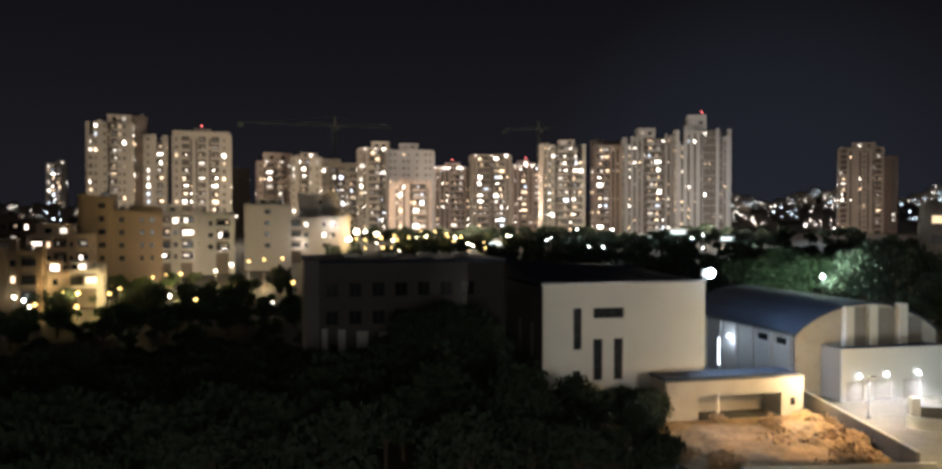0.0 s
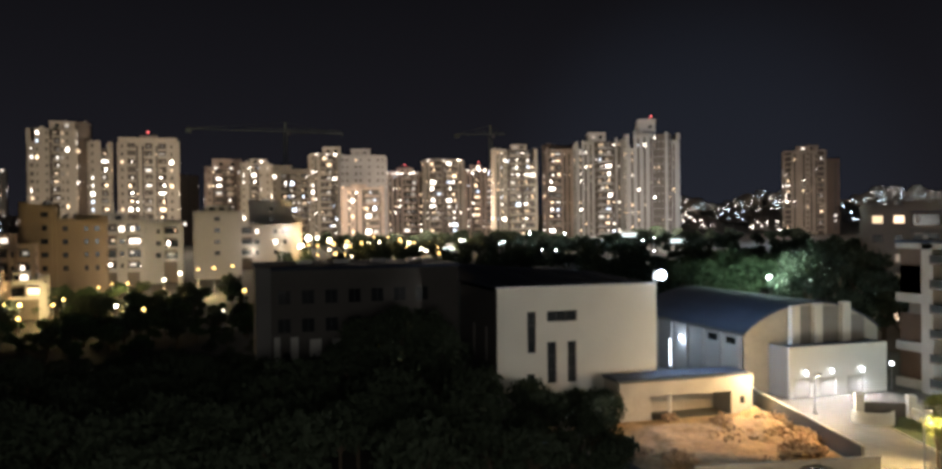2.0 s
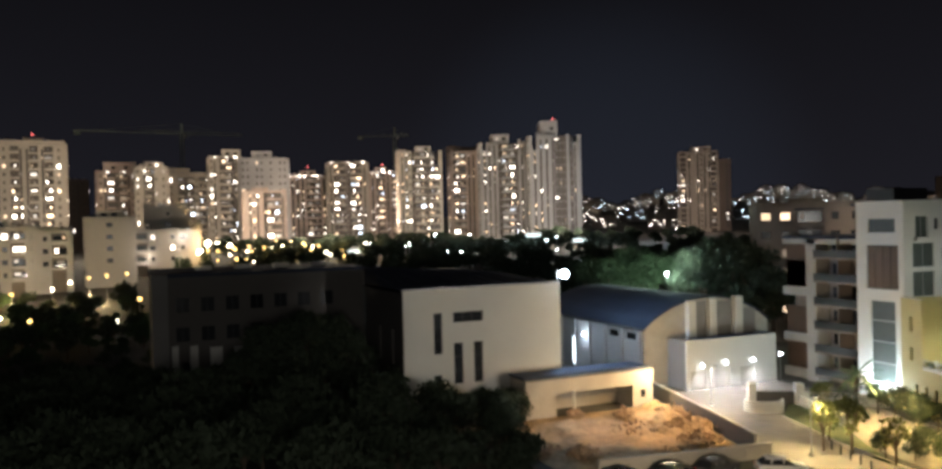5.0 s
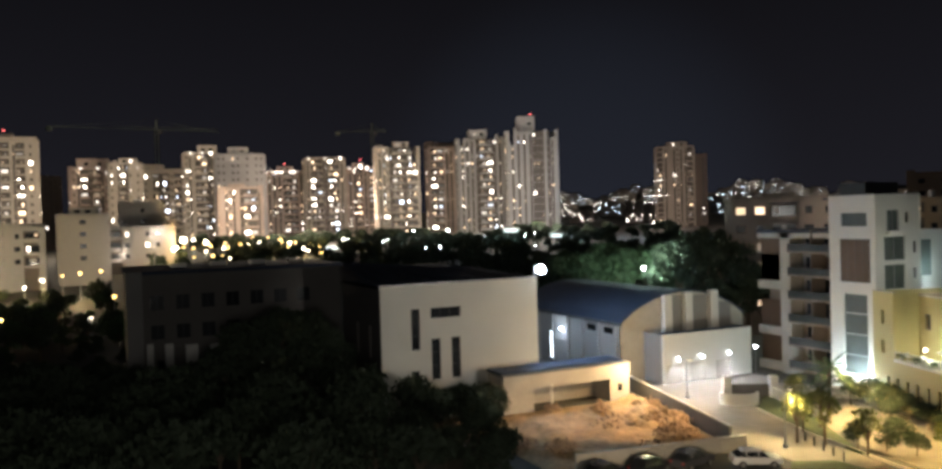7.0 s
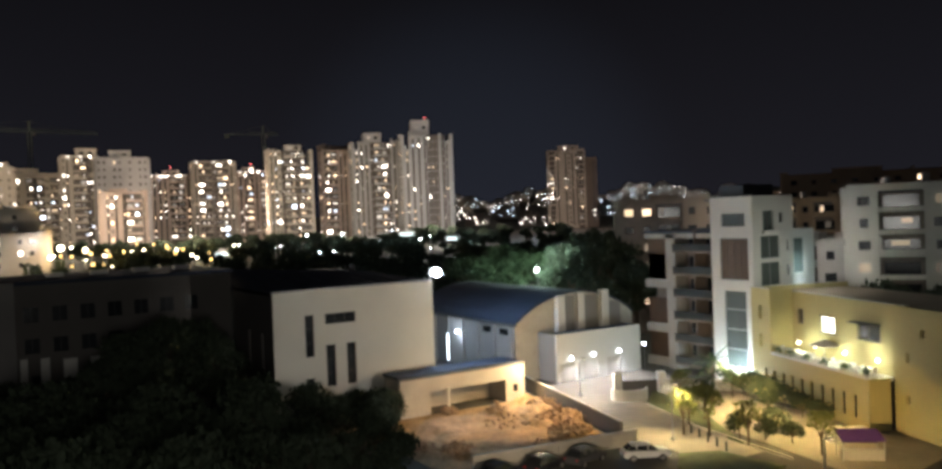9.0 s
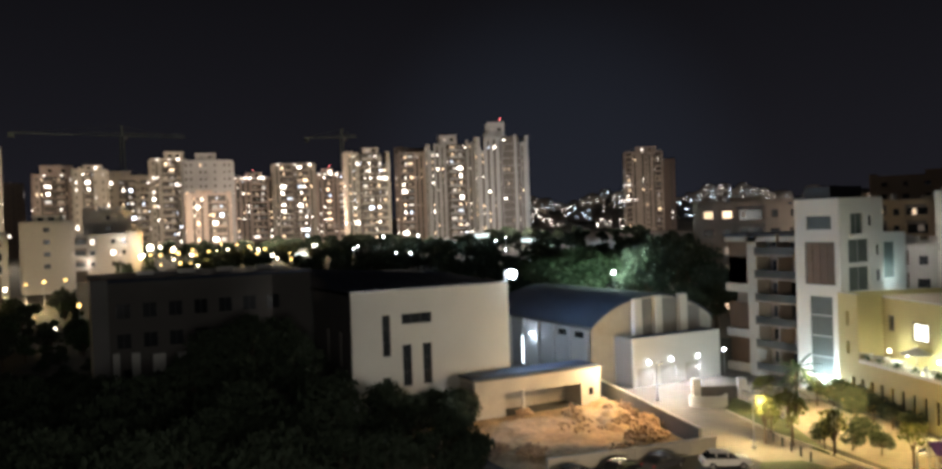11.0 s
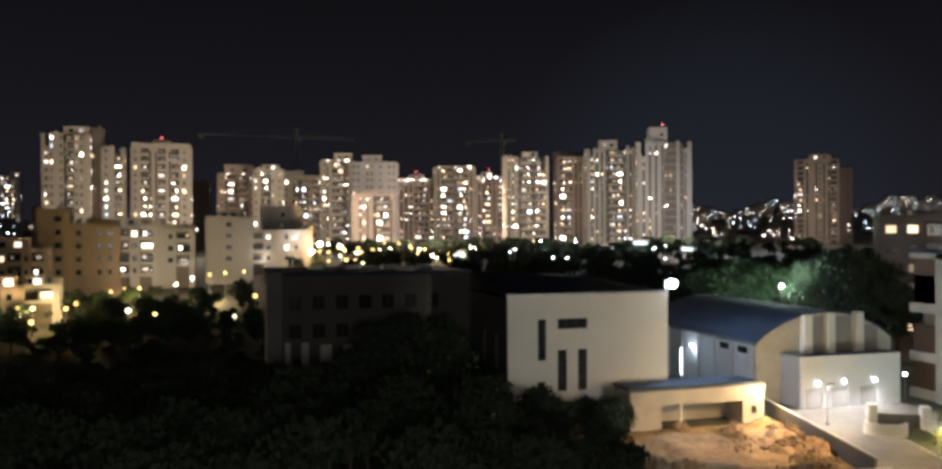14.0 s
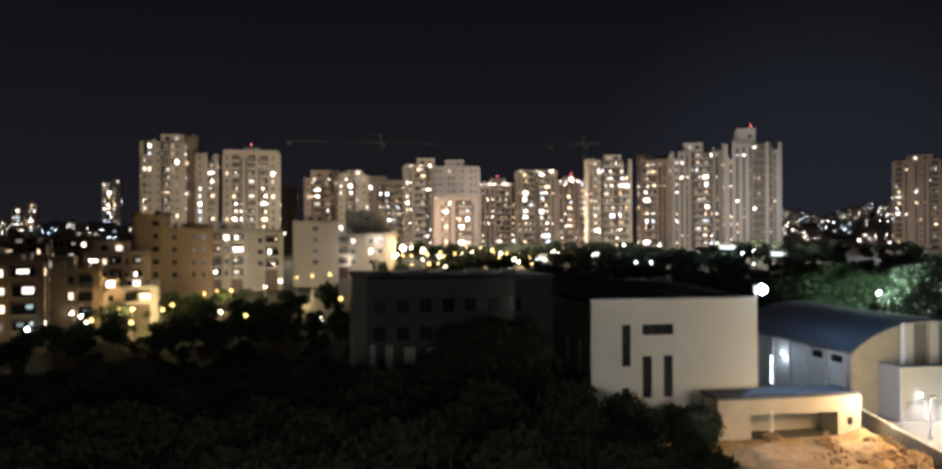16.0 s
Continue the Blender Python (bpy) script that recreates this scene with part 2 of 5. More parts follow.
def cyl(bm, x, y, z0, z1, r0, r1=None, seg=12):
    r = bmesh.ops.create_cone(bm, cap_ends=True, segments=seg, radius1=r0, radius2=r0 if r1 is None else r1, depth=z1 - z0)
    bmesh.ops.translate(bm, vec=(x, y, (z0 + z1) / 2), verts=r["verts"])
    return r["verts"]


def boxes(*rows, bevel=0.0):
    bm = bmesh.new()
    for r in rows:
        box(bm, *r, bevel=bevel)
    return bm


def mesh_of(bm, name, material):
    me = bpy.data.meshes.new(name)
    bm.to_mesh(me)
    bm.free()
    me.materials.append(material)
    return me


def part(name, bm, material, parent=None, label=""):
    ob = new(name, mesh_of(bm, name, material))
    ob.parent = parent
    return tagged(ob, label)


def piece(name, me, parent, x, y, z, rz=0.0, s=(1, 1, 1)):
    ob = bpy.data.objects.new(name, me)
    scene.collection.objects.link(ob)
    ob.parent = parent
    ob.matrix_basis = Matrix.LocRotScale((x, y, z), Euler((0, 0, rz)), s)
    return ob


def thing(name, label, category, m=None, group="", kind=""):
    ob = new(name)
    if m is not None:
        ob.matrix_world = m
    return tagged(ob, label, category, group, kind)


def smooth(e0, e1, x):
    u = min(1, max(0, (x - e0) / (e1 - e0)))
    return u * u * (3 - 2 * u)


# ---- ground ----
def height(x, y):
    """The lie of the land: level round the school, then a slow rise to the towers and hills beyond."""
    d, a = math.hypot(x, y), math.degrees(math.atan2(x, y))
    z = 14 * smooth(120, 330, d)
    z += 10 * smooth(500, 900, d)
    hill = 50 * smooth(900, 1700, d) * smooth(20, 36, a) * (0.75 + 0.25 * math.sin(a * 0.9))
    low = 14 * smooth(900, 1700, d) * (1 - smooth(20, 36, a))
    return z + hill + low


def build_ground():
    rings = [0, 20, 40, 60, 80, 100, 120, 140, 160, 185, 210, 240, 270, 300, 340, 400, 500, 600, 700, 850, 1000, 1200, 1450, 1700, 2200, 3200, 4500]
    seg = 144
    verts, faces = [(0, 0, 0)], []
    for r in rings[1:]:
        for k in range(seg):
            a = 2 * math.pi * k / seg
            x, y = r * math.sin(a), r * math.cos(a)
            verts.append((x, y, height(x, y) if y > 0 or r < 120 else height(x, abs(y)) * 0.5))
    for k in range(seg):
        faces.append((0, 1 + (k + 1) % seg, 1 + k))
    for i in range(len(rings) - 2):
        for k in range(seg):
            a, b = 1 + i * seg + k, 1 + i * seg + (k + 1) % seg
            faces.append((a, b, b + seg, a + seg))
    me = bpy.data.meshes.new("ground")
    me.from_pydata(verts, [], faces)
    me.materials.append(M_GROUND)
    for p in me.polygons:
        p.use_smooth = True
    return tagged(new("ground", me), "dry dark ground rising to the far towers", "ground", kind="structure")


build_ground()


# ---- towers and apartment houses ----
def pane(w, h, material, depth=0.12):
    return mesh_of(boxes((-w / 2, w / 2, -depth / 2, depth / 2, -h / 2, h / 2)), "window", material)


BAYS = {  # width share, projection, kind of opening
    "p": (0.45, 1.3, None), "P": (0.9, 1.0, None), "w": (1.0, 0.85, "window"), "n": (0.6, 0.5, "slit"),
    "d": (0.7, -1.6, "dark"), "b": (1.5, -1.4, "balcony"), "B": (1.5, -1.4, "bright"), "o": (1.2, 0.6, "out"),
}
GLOWS = (G_WARM, G_PALE) * 7 + (G_COOL,)
FAR_GLOWS = (T_WARM, T_PALE) * 6 + (T_COOL,)


class Facade:
    """The openings and balconies of one block: single pieces, or joined by material where the block stands far off."""

    def __init__(self, owner, joined):
        self.owner, self.joined, self.shared, self.heaps = owner, joined, {}, {}

    def add(self, name, material, rot, turn, x, y, z, *rows):
        if not self.joined:
            key = (name, material.name, tuple(round(v, 2) for r in rows for v in r))
            if key not in self.shared:
                self.shared[key] = mesh_of(boxes(*rows), name, material)
            piece(name, self.shared[key], self.owner, *(rot @ Vector((x, y, z))), turn)
            return
        verts, faces = self.heaps.setdefault((name, material.name), ([], []))
        for x0, x1, y0, y1, z0, z1 in rows:
            b = len(verts)
            verts += [tuple(rot @ Vector((x + u, y + v, z + w))) for w in (z0, z1) for v in (y0, y1) for u in (x0, x1)]
            faces += [tuple(b + k for k in f) for f in ((0, 1, 5, 4), (3, 2, 6, 7), (2, 0, 4, 6), (1, 3, 7, 5), (4, 5, 7, 6), (1, 0, 2, 3))]

    def finish(self):
        for (name, material), (verts, faces) in self.heaps.items():
            me = bpy.data.meshes.new(name)
            me.from_pydata(verts, [], faces)
            me.materials.append(bpy.data.materials[material])
            ob = new(name, me)
            ob.parent = self.owner
            tagged(ob, kind="stuff")


def tower(label, x, y, w, d, ztop, rz, wall, bays, lit=0.3, storey=3.1, category="tower", group="far apartment towers",
          pent=(0.25, 0.75, 4.0), seed=1, glows=GLOWS, name="apartment_tower", beacon=False, crown=False, sides="wpw", z0=None, accent=None, joined=False, drops=(), lamps=0):
    """A block of flats. bays: the front from left to right, its own -y face; sides: the same for both flanks;
    drops: how much lower single bays end; lamps: a row of lights along the roof edge."""
    rng = random.Random(seed)
    z0 = height(x, y) - 1 if z0 is None else z0
    t = thing(name, label, category, pose(x, y, z0, 0, 0, rz), group)
    H = ztop - z0
    part("wall", boxes((-w / 2 + 0.6, w / 2 - 0.6, -d / 2, d / 2, 0, H - 0.4 - (max(drops) if drops else 0))), M_RECESS_SHADE if accent is None else accent, t)
    if drops:
        shares = [BAYS[c][0] for c in bays]
        full = [k for k in range(len(bays)) if k >= len(drops) or not drops[k]]
        xa, xb = (-w / 2 + w * sum(shares[:k]) / sum(shares) for k in (full[0], full[-1] + 1))
        part("upper_wall", boxes((xa + 0.3, xb - 0.3, -d / 2 + 0.02, d / 2 - 0.02, H - 0.4 - max(drops), H - 0.1)), M_RECESS_SHADE, t)
    fac = Facade(t, joined)
    n = max(3, int(H / storey))
    for face, code, length, off, turn in (("f", bays, w, d / 2, 0.0), ("l", sides, d, w / 2, -math.pi / 2), ("r", sides, d, w / 2, math.pi / 2)):
        total = sum(BAYS[c][0] for c in code)
        u = -length / 2
        rot = Matrix.Rotation(turn, 4, "Z")
        for ib, c in enumerate(code):
            share, proj, kind = BAYS[c]
            step = length * share / total
            mid = u + step / 2
            u += step
            front = -off - max(proj, 0)
            drop = drops[ib] if face == "f" and ib < len(drops) else 0
            if proj >= 0:
                bm = boxes((mid - step / 2, mid + step / 2, front, -off + 1.5 if face == "f" else -off + 0.7, 0, H + (rng.choice((0.5, 0.9, 1.6)) if c in "pP" else 0.2) - drop))
                bm.transform(rot)
                part("bay" if c not in "pP" else "pier", bm, wall, t)
            if kind in ("slit", "dark"):
                yy = front if proj >= 0 else -off
                bm = boxes((mid - step * 0.3, mid + step * 0.3, yy - 0.04, yy + 0.04, 3, H - 1.2 - drop))
                bm.transform(rot)
                part("window_strip", bm, M_STRIP if joined else M_GLASS, t)
            if kind is None:
                continue
            yy = front - 0.03 if proj >= 0 else -off - 0.03
            chance = 1.25 * lit * {"window": 0.55, "slit": 0.9, "dark": 0.7, "balcony": 1.5, "bright": 2.5, "out": 1.2}[kind]
            for s in range(n):
                z = H - (s + 1) * storey
                if z < 3:
                    break
                if z + storey > H - drop + 0.5:
                    continue
                if kind in ("slit", "dark"):
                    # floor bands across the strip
                    fac.add("floor_band", M_RECESS_SHADE if kind == "slit" else wall, rot, turn, mid, yy, z, (-step * 0.31, step * 0.31, -0.12, 0.05, -0.16, 0.16))
                    if rng.random() < chance:
                        hw = step * 0.24 * rng.choice((0.5, 0.8))
                        fac.add("window", rng.choice(glows), rot, turn, mid, yy, z + 0.5 * storey, (-hw, hw, -0.07, 0.03, -0.3, 0.5))
                elif kind == "window":
                    count = max(1, round(step / 3.2)) if joined else 1
                    for q in range(count):
                        g = rng.choice(glows) if rng.random() < chance else (M_STRIP if joined else M_GLASS)
                        hw = min(0.75, step / count * 0.24) * rng.choice((0.7, 1.0))
                        xq = mid + step * ((q + 0.5) / count - 0.5)
                        fac.add("window", g, rot, turn, xq, yy, z + 0.5 * storey, (-hw, hw, -0.06, 0.06, -0.55, 0.65))
                        if not joined:
                            fac.add("window_sill", wall, rot, turn, xq, yy, z + 0.5 * storey, (-hw - 0.15, hw + 0.15, -0.22, 0.05, -0.72, -0.57))
                else:
                    hw = step * (0.30 if kind == "out" else 0.40)
                    fac.add("window", M_STRIP if joined else M_GLASS, rot, turn, mid, yy, z, (-hw, hw, -0.05, 0.06, 0.2, 2.35))
                    if rng.random() < chance:
                        share_lit = rng.choice((0.2, 0.3, 0.5, 0.9))
                        lw = hw * share_lit
                        xo = (rng.random() - 0.5) * 2 * (hw - lw)
                        fac.add("window", rng.choice(glows), rot, turn, mid + xo, yy, z, (-lw, lw, -0.12, -0.05, 1.0 if rng.random() < 0.4 else 1.5, 2.2))
                    deep = 1.5 if kind != "out" else 1.1
                    rows = [(-step * 0.49, step * 0.49, -deep, 0.05, -0.12, 0.12), (-step * 0.49, step * 0.49, -deep, -deep + 0.12, 0.12, rng.choice((0.55, 0.95, 0.95)))]
                    if rng.random() < 0.3:
                        rows.append((-step * 0.49, -step * 0.49 + 0.25, -deep, 0.0, 0.12, 2.6))
                    fac.add("balcony", wall, rot, turn, mid, yy, z + 0.1, *rows)
    if lamps:
        for k in range(lamps):
            fac.add("roof_lamp", T_PALE, Matrix.Identity(4), 0, w * ((k + 0.3 + 0.4 * rng.random()) / lamps - 0.5), -d / 2 - 1.5, H + 0.2, (-0.5, 0.5, -0.1, 0.1, -0.25, 0.3))
    fac.finish()
    low = max(drops) if drops else 0
    if not drops:
        part("roof_edge", boxes((-w / 2 - 0.3, w / 2 + 0.3, d / 2 - 0.25, d / 2 + 0.15, H - 0.2, H + 1.0)), wall, t)
        part("roof_edge", boxes((-w / 2 - 0.3, w / 2 + 0.3, -d / 2 - 0.55, -d / 2 - 0.25, H - 0.2, H + 0.8)), wall, t)
    if crown:
        part("crown", boxes((-w / 2 - 0.4, w / 2 + 0.4, -d / 2 - 1.5, -d / 2 + 1.5, H + 0.9, H + 1.9)), wall, t)
    part("roof", boxes((-w / 2 + 0.4, w / 2 - 0.4, -d / 2 + 0.3, d / 2, H - 0.4 - low, H + 0.25 - low)), M_ROOF, t)
    top = H
    if pent:
        top = H + pent[2]
        pa, pb = -w / 2 + w * pent[0], -w / 2 + w * pent[1]
        ph = part("penthouse", boxes((pa, pb, -d / 2 + 0.9, d / 2 - 1.5, H - low, top - 0.3), (pa - 0.2, pb + 0.2, -d / 2 + 0.7, d / 2 - 1.3, top - 0.3, top)), wall, t)
        if pent[2] > 2:
            for q in range(2):
                piece("window", mesh_of(boxes((-0.7, 0.7, -0.06, 0.06, -0.6, 0.6)), "window", rng.choice((M_GLASS, G_PALE))), ph, pa + (pb - pa) * (0.3 + 0.4 * q), -d / 2 + 0.87, H + pent[2] * 0.5)
    # tanks and masts of the roof
    for q in range(2 if joined else 3):
        px, py = (rng.random() - 0.5) * w * 0.8, d * (0.15 + 0.25 * rng.random())
        bm = bmesh.new()
        cyl(bm, px, py, H - low + 0.2, H - low + 1.5 + rng.random(), 0.6, seg=10)
        part("roof_tank", bm, M_METAL, t)
    if beacon:
        bm = bmesh.new()
        cyl(bm, 0, 0, top, top + 1.6, 0.12)
        mast = part("beacon_mast", bm, M_METAL, t)
        bm = bmesh.new()
        cyl(bm, 0, 0, top + 1.6, top + 2.2, 0.3, 0.2)
        part("warning_lamp", bm, G_RED, mast, "red aircraft warning lamp")
    return t


TOWERS = (
    # azimuth, distance, width, depth, top, turn, wall, bays, lit, penthouse, beacon, crown, label, lower bays, roof lamps
    (-10.56, 352, 15.5, 14, 60.0, 6, M_STONE, "owPwdBwwP", 0.34, (0.45, 1.0, 3.3), False, False, "pale stone apartment tower with small lit windows", (5.0,), 0),
    # the first tower's shaded side, its shade put into darker stone
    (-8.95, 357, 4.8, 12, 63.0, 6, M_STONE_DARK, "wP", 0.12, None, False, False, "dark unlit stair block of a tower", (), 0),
    (-7.93, 352, 7.0, 12, 55.6, 6, M_STONE, "wPB", 0.60, None, False, False, "pale stone tower wing with bright balconies", (0, 0, 2.0), 0),
    (-5.07, 350, 21, 16, 55.6, 4, M_STONE, "wpbnpnBpnBpwp", 0.36, (0.36, 0.66, 3.2), True, True, "ribbed stone apartment tower with a flat crown", (), 0),
    (-0.38, 385, 14.9, 14, 48.0, 0, M_STONE_PINK, "wnbdBnw", 0.36, (0.15, 1.0, 4.6), False, False, "mid-height stone tower with lit roof terrace", (), 2),
    (1.66, 372, 11.6, 12, 49.1, -4, M_STONE, "wPnBdwPw", 0.28, (0.3, 0.9, 2.6), False, False, "pale stone apartment tower beside lit ones", (), 0),
    (3.86, 395, 18, 14, 46.8, -4, M_STONE, "nwPBdBwBn", 0.45, (0.0, 0.55, 4.0), False, True, "stone tower with many lit balconies", (), 0),
    (6.26, 384, 13.6, 14, 54.5, -6, M_STONE, "wnPbBdnw", 0.45, (0.4, 1.0, 3.8), False, False, "stone apartment tower with a stepped roof room", (), 3),
    (8.73, 382, 20.3, 14, 53.5, -8, M_STONE_GREY, "wwPwwPwPww", 0.16, (0.25, 0.68, 3.8), False, False, "broad grey apartment tower, upper floors unlit", (), 0),
    (8.70, 332, 15, 13, 36.6, -8, M_STONE_PINK, "PnwnPdBbn", 0.34, (0.2, 0.6, 2.0), False, False, "lower pinkish stone tower before a taller one", (), 0),
    (11.64, 432, 19.5, 15, 48.8, -10, M_STONE_PINK, "pnpnpnpBBpnp", 0.50, (0.3, 0.7, 3.2), True, False, "pinkish ribbed tower with a lit roof edge", (), 9),
    (14.28, 422, 19.6, 15, 54.6, -12, M_STONE, "pnpBbndBBpnp", 0.42, (0.1, 0.9, 1.2), False, False, "stone tower with rows of lit balconies", (), 3),
    (16.71, 434, 14.4, 14, 50.2, -14, M_STONE_PINK, "pnpnBpnpB", 0.50, (0.2, 0.6, 3.0), True, False, "pinkish tower with a bright roof floor", (), 5),
    (19.20, 352, 17.3, 14, 53.6, -16, M_STONE, "pnpnwdBBdBb", 0.44, (0.4, 0.78, 2.3), False, False, "stone tower with dark upper balconies", (0, 0, 0, 0, 0, 0, 0, 0, 0, 0, 5.0), 0),
    (22.38, 374, 13.6, 14, 54.6, -18, M_STONE_PINK, "pBBpnpnpnp", 0.45, None, False, False, "warm ribbed apartment tower", (), 0),
    (24.95, 364, 19.6, 15, 57.4, -20, M_STONE_GREY, "pnpnpnpdBBdpnp", 0.46, (0.25, 0.64, 4.2), False, False, "ribbed stone tower with bright white balconies", (3.0, 3.0), 0),
    (28.50, 352, 20.5, 16, 58.8, -24, M_STONE_GREY, "pnpnpnpndddpdnp", 0.22, (0.2, 0.56, 6.4), True, False, "tall grey ribbed tower, mostly unlit", (6.0, 6.0, 0, 0, 0, 0, 0, 0, 0, 0, 0, 0, 0, 3.0, 3.0), 0),
    (38.13, 524, 22.2, 18, 62.8, -36, M_STONE, "bpnpPnwnpnb", 0.30, (0.3, 0.85, 3.6), False, False, "lone reddish apartment tower", (), 0),
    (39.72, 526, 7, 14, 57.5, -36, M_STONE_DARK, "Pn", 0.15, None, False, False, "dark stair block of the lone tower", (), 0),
    (4.98, 446, 13, 12, 45.2, 2, M_STONE, "wnBdnw", 0.5, (0.3, 0.8, 2.5), False, False, "stone tower half hidden behind others", (), 0),
    (10.21, 448, 12, 12, 42.0, -6, M_STONE_PINK, "pnBpnB", 0.55, None, True, False, "pinkish tower half hidden behind others", (), 0),
    (15.53, 470, 12, 12, 47.3, -12, M_STONE_GREY, "pnpBnp", 0.4, (0.2, 0.7, 2.5), False, False, "grey tower half hidden behind others", (), 0),
    (17.95, 440, 11, 12, 46.5, -14, M_STONE, "pnBpn", 0.5, None, False, False, "narrow stone tower between two others", (), 0),
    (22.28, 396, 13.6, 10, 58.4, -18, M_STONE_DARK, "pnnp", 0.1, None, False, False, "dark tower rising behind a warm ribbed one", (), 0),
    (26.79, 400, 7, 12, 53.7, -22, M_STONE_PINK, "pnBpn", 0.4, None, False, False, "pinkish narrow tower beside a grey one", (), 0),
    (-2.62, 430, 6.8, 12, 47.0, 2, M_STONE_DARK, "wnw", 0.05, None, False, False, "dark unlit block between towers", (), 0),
    (-18.85, 905, 10, 10, 49.4, 10, M_STONE_GREY, "wBw", 0.5, (0.2, 0.8, 3), False, False, "distant slim tower with scattered lights", (), 0),
    (-18.14, 905, 8.6, 9, 55.5, 10, M_STONE_GREY, "wBw", 0.5, (0.3, 0.7, 4), False, False, "distant slim tower with a narrow top", (), 0),
    (-13.62, 705, 12.5, 10, 64.6, 8, M_STONE_GREY, "wBBw", 0.4, (0.5, 1.0, 3), False, False, "distant slim tower with many lights", (), 0),
)
for i, (az, dist, w, d, top, rz, wall, bays, lit, pent, beacon, crown, label, drops, lamps) in enumerate(TOWERS):
    a = radians(az)
    tower(label, (dist + d / 2) * math.sin(a), (dist + d / 2) * math.cos(a), w, d, top, rz, wall, bays, lit, pent=pent, beacon=beacon, crown=crown, seed=i + 3,
          glows=FAR_GLOWS, joined=True, drops=drops, lamps=lamps)

HOUSES = (
    (-11.43, 215, 6.0, 13, 26.9, 8, M_TAN, "Pw", 0.10, None, "tall tan clad stair end of an apartment house"),
    (-9.38, 217, 11.5, 13, 23.6, 8, M_TAN, "wwPww", 0.22, (0.5, 0.95, 1.8), "tan clad apartment house with small square windows"),
    (-6.75, 227, 9.5, 14, 23.4, 6, M_STONE_GREY, "BwB", 0.50, (0.0, 0.6, 2.6), "grey apartment house with lit balconies"),
    (-4.45, 231, 9.0, 14, 22.6, 6, M_STONE_GREY, "PwB", 0.42, (0.3, 0.8, 1.4), "grey stepped apartment house with bright stair windows"),
    (-0.92, 236, 10.4, 12, 25.8, 0, M_STONE_GREY, "PwP", 0.05, (0.2, 0.8, 2.2), "blank grey apartment house end"),
    (2.56, 262, 11, 12, 29.0, -2, M_STONE_GREY, "PwP", 0.05, (0.1, 0.8, 1.0), "grey apartment house with flat roof"),
    (2.33, 252, 17.5, 12, 22.2, -2, M_STONE_GREY, "bwPwwP", 0.20, None, "lower wing of a grey apartment house"),
    (-19.05, 165, 7.5, 12, 17.4, 14, M_TAN, "wB", 0.8, (0.0, 0.6, 1.6), "low stepped apartment house with glowing balconies"),
    (-16.60, 178, 12, 12, 15.4, 12, M_TAN, "bwPwb", 0.30, (0.15, 0.7, 3.0), "dim tan terraced house with a set-back top floor"),
    (-13.45, 208, 12, 12, 18.0, 10, M_STONE_PINK, "bwBwb", 0.40, (0.1, 0.75, 3.2), "pinkish terraced house with warm rooms"),
    (-15.96, 258, 13, 12, 21.6, 10, M_STONE_DARK, "bwbwP", 0.25, (0.2, 0.6, 2.0), "dark apartment house behind terraces"),
    (-14.5, 184, 7, 10, 11.2, 14, M_STONE_PINK, "Bw", 0.5, (0.3, 1.0, 2.6), "small stepped house with glowing rooms"),
    (-12.2, 190, 6, 10, 11.0, 10, M_STONE_GREY, "bB", 0.4, (0.1, 0.6, 2.4), "small pale house behind street trees"),
    (-21.4, 176, 11, 10, 16.0, 14, M_STONE_PINK, "BwB", 0.5, (0.3, 0.9, 2.4), "pale terraced house with warm rooms"),
    (-18.84, 240, 12, 14, 20.0, 10, M_STONE_DARK, "wbwB", 0.30, (0.4, 0.9, 2.2), "dark apartment house row behind others"),
    (-20.6, 215, 14, 12, 17.6, 12, M_STONE_DARK, "bwbw", 0.30, (0.2, 0.7, 2.4), "dark flat-roofed house among terraces"),
)
for i, (az, dist, w, d, top, rz, wall, bays, lit, pent, label) in enumerate(HOUSES):
    a = radians(az)
    tower(label, (dist + d / 2) * math.sin(a), (dist + d / 2) * math.cos(a), w, d, top, rz, wall, bays, lit, pent=pent, seed=i + 50,
          category="apartment house", group="apartment houses", name="apartment_house")

# ---- school: hall, wing, canopy, gym, store ----
def grid_wall(us, zs, n0, n1, holes, place):
    """One connected wall mesh with openings right through it. place(u, n, z) turns wall coordinates into a point."""
    bm = bmesh.new()
    vert = {}

    def at(i, n, k):
        key = (i, n, k)
        if key not in vert:
            vert[key] = bm.verts.new(place(us[i], n1 if n else n0, zs[k]))
        return vert[key]

    def solid(i, k):
        if not (0 <= i < len(us) - 1 and 0 <= k < len(zs) - 1):
            return False
        u, z = (us[i] + us[i + 1]) / 2, (zs[k] + zs[k + 1]) / 2
        return not any(h[0] < u < h[1] and h[2] < z < h[3] for h in holes)

    for i in range(len(us) - 1):
        for k in range(len(zs) - 1):
            if not solid(i, k):
                continue
            bm.faces.new((at(i, 0, k), at(i + 1, 0, k), at(i + 1, 0, k + 1), at(i, 0, k + 1)))
            bm.faces.new((at(i, 1, k), at(i, 1, k + 1), at(i + 1, 1, k + 1), at(i + 1, 1, k)))
            if not solid(i - 1, k):
                bm.faces.new((at(i, 0, k), at(i, 0, k + 1), at(i, 1, k + 1), at(i, 1, k)))
            if not solid(i + 1, k):
                bm.faces.new((at(i + 1, 0, k), at(i + 1, 1, k), at(i + 1, 1, k + 1), at(i + 1, 0, k + 1)))
            if not solid(i, k - 1):
                bm.faces.new((at(i, 0, k), at(i, 1, k), at(i + 1, 1, k), at(i + 1, 0, k)))
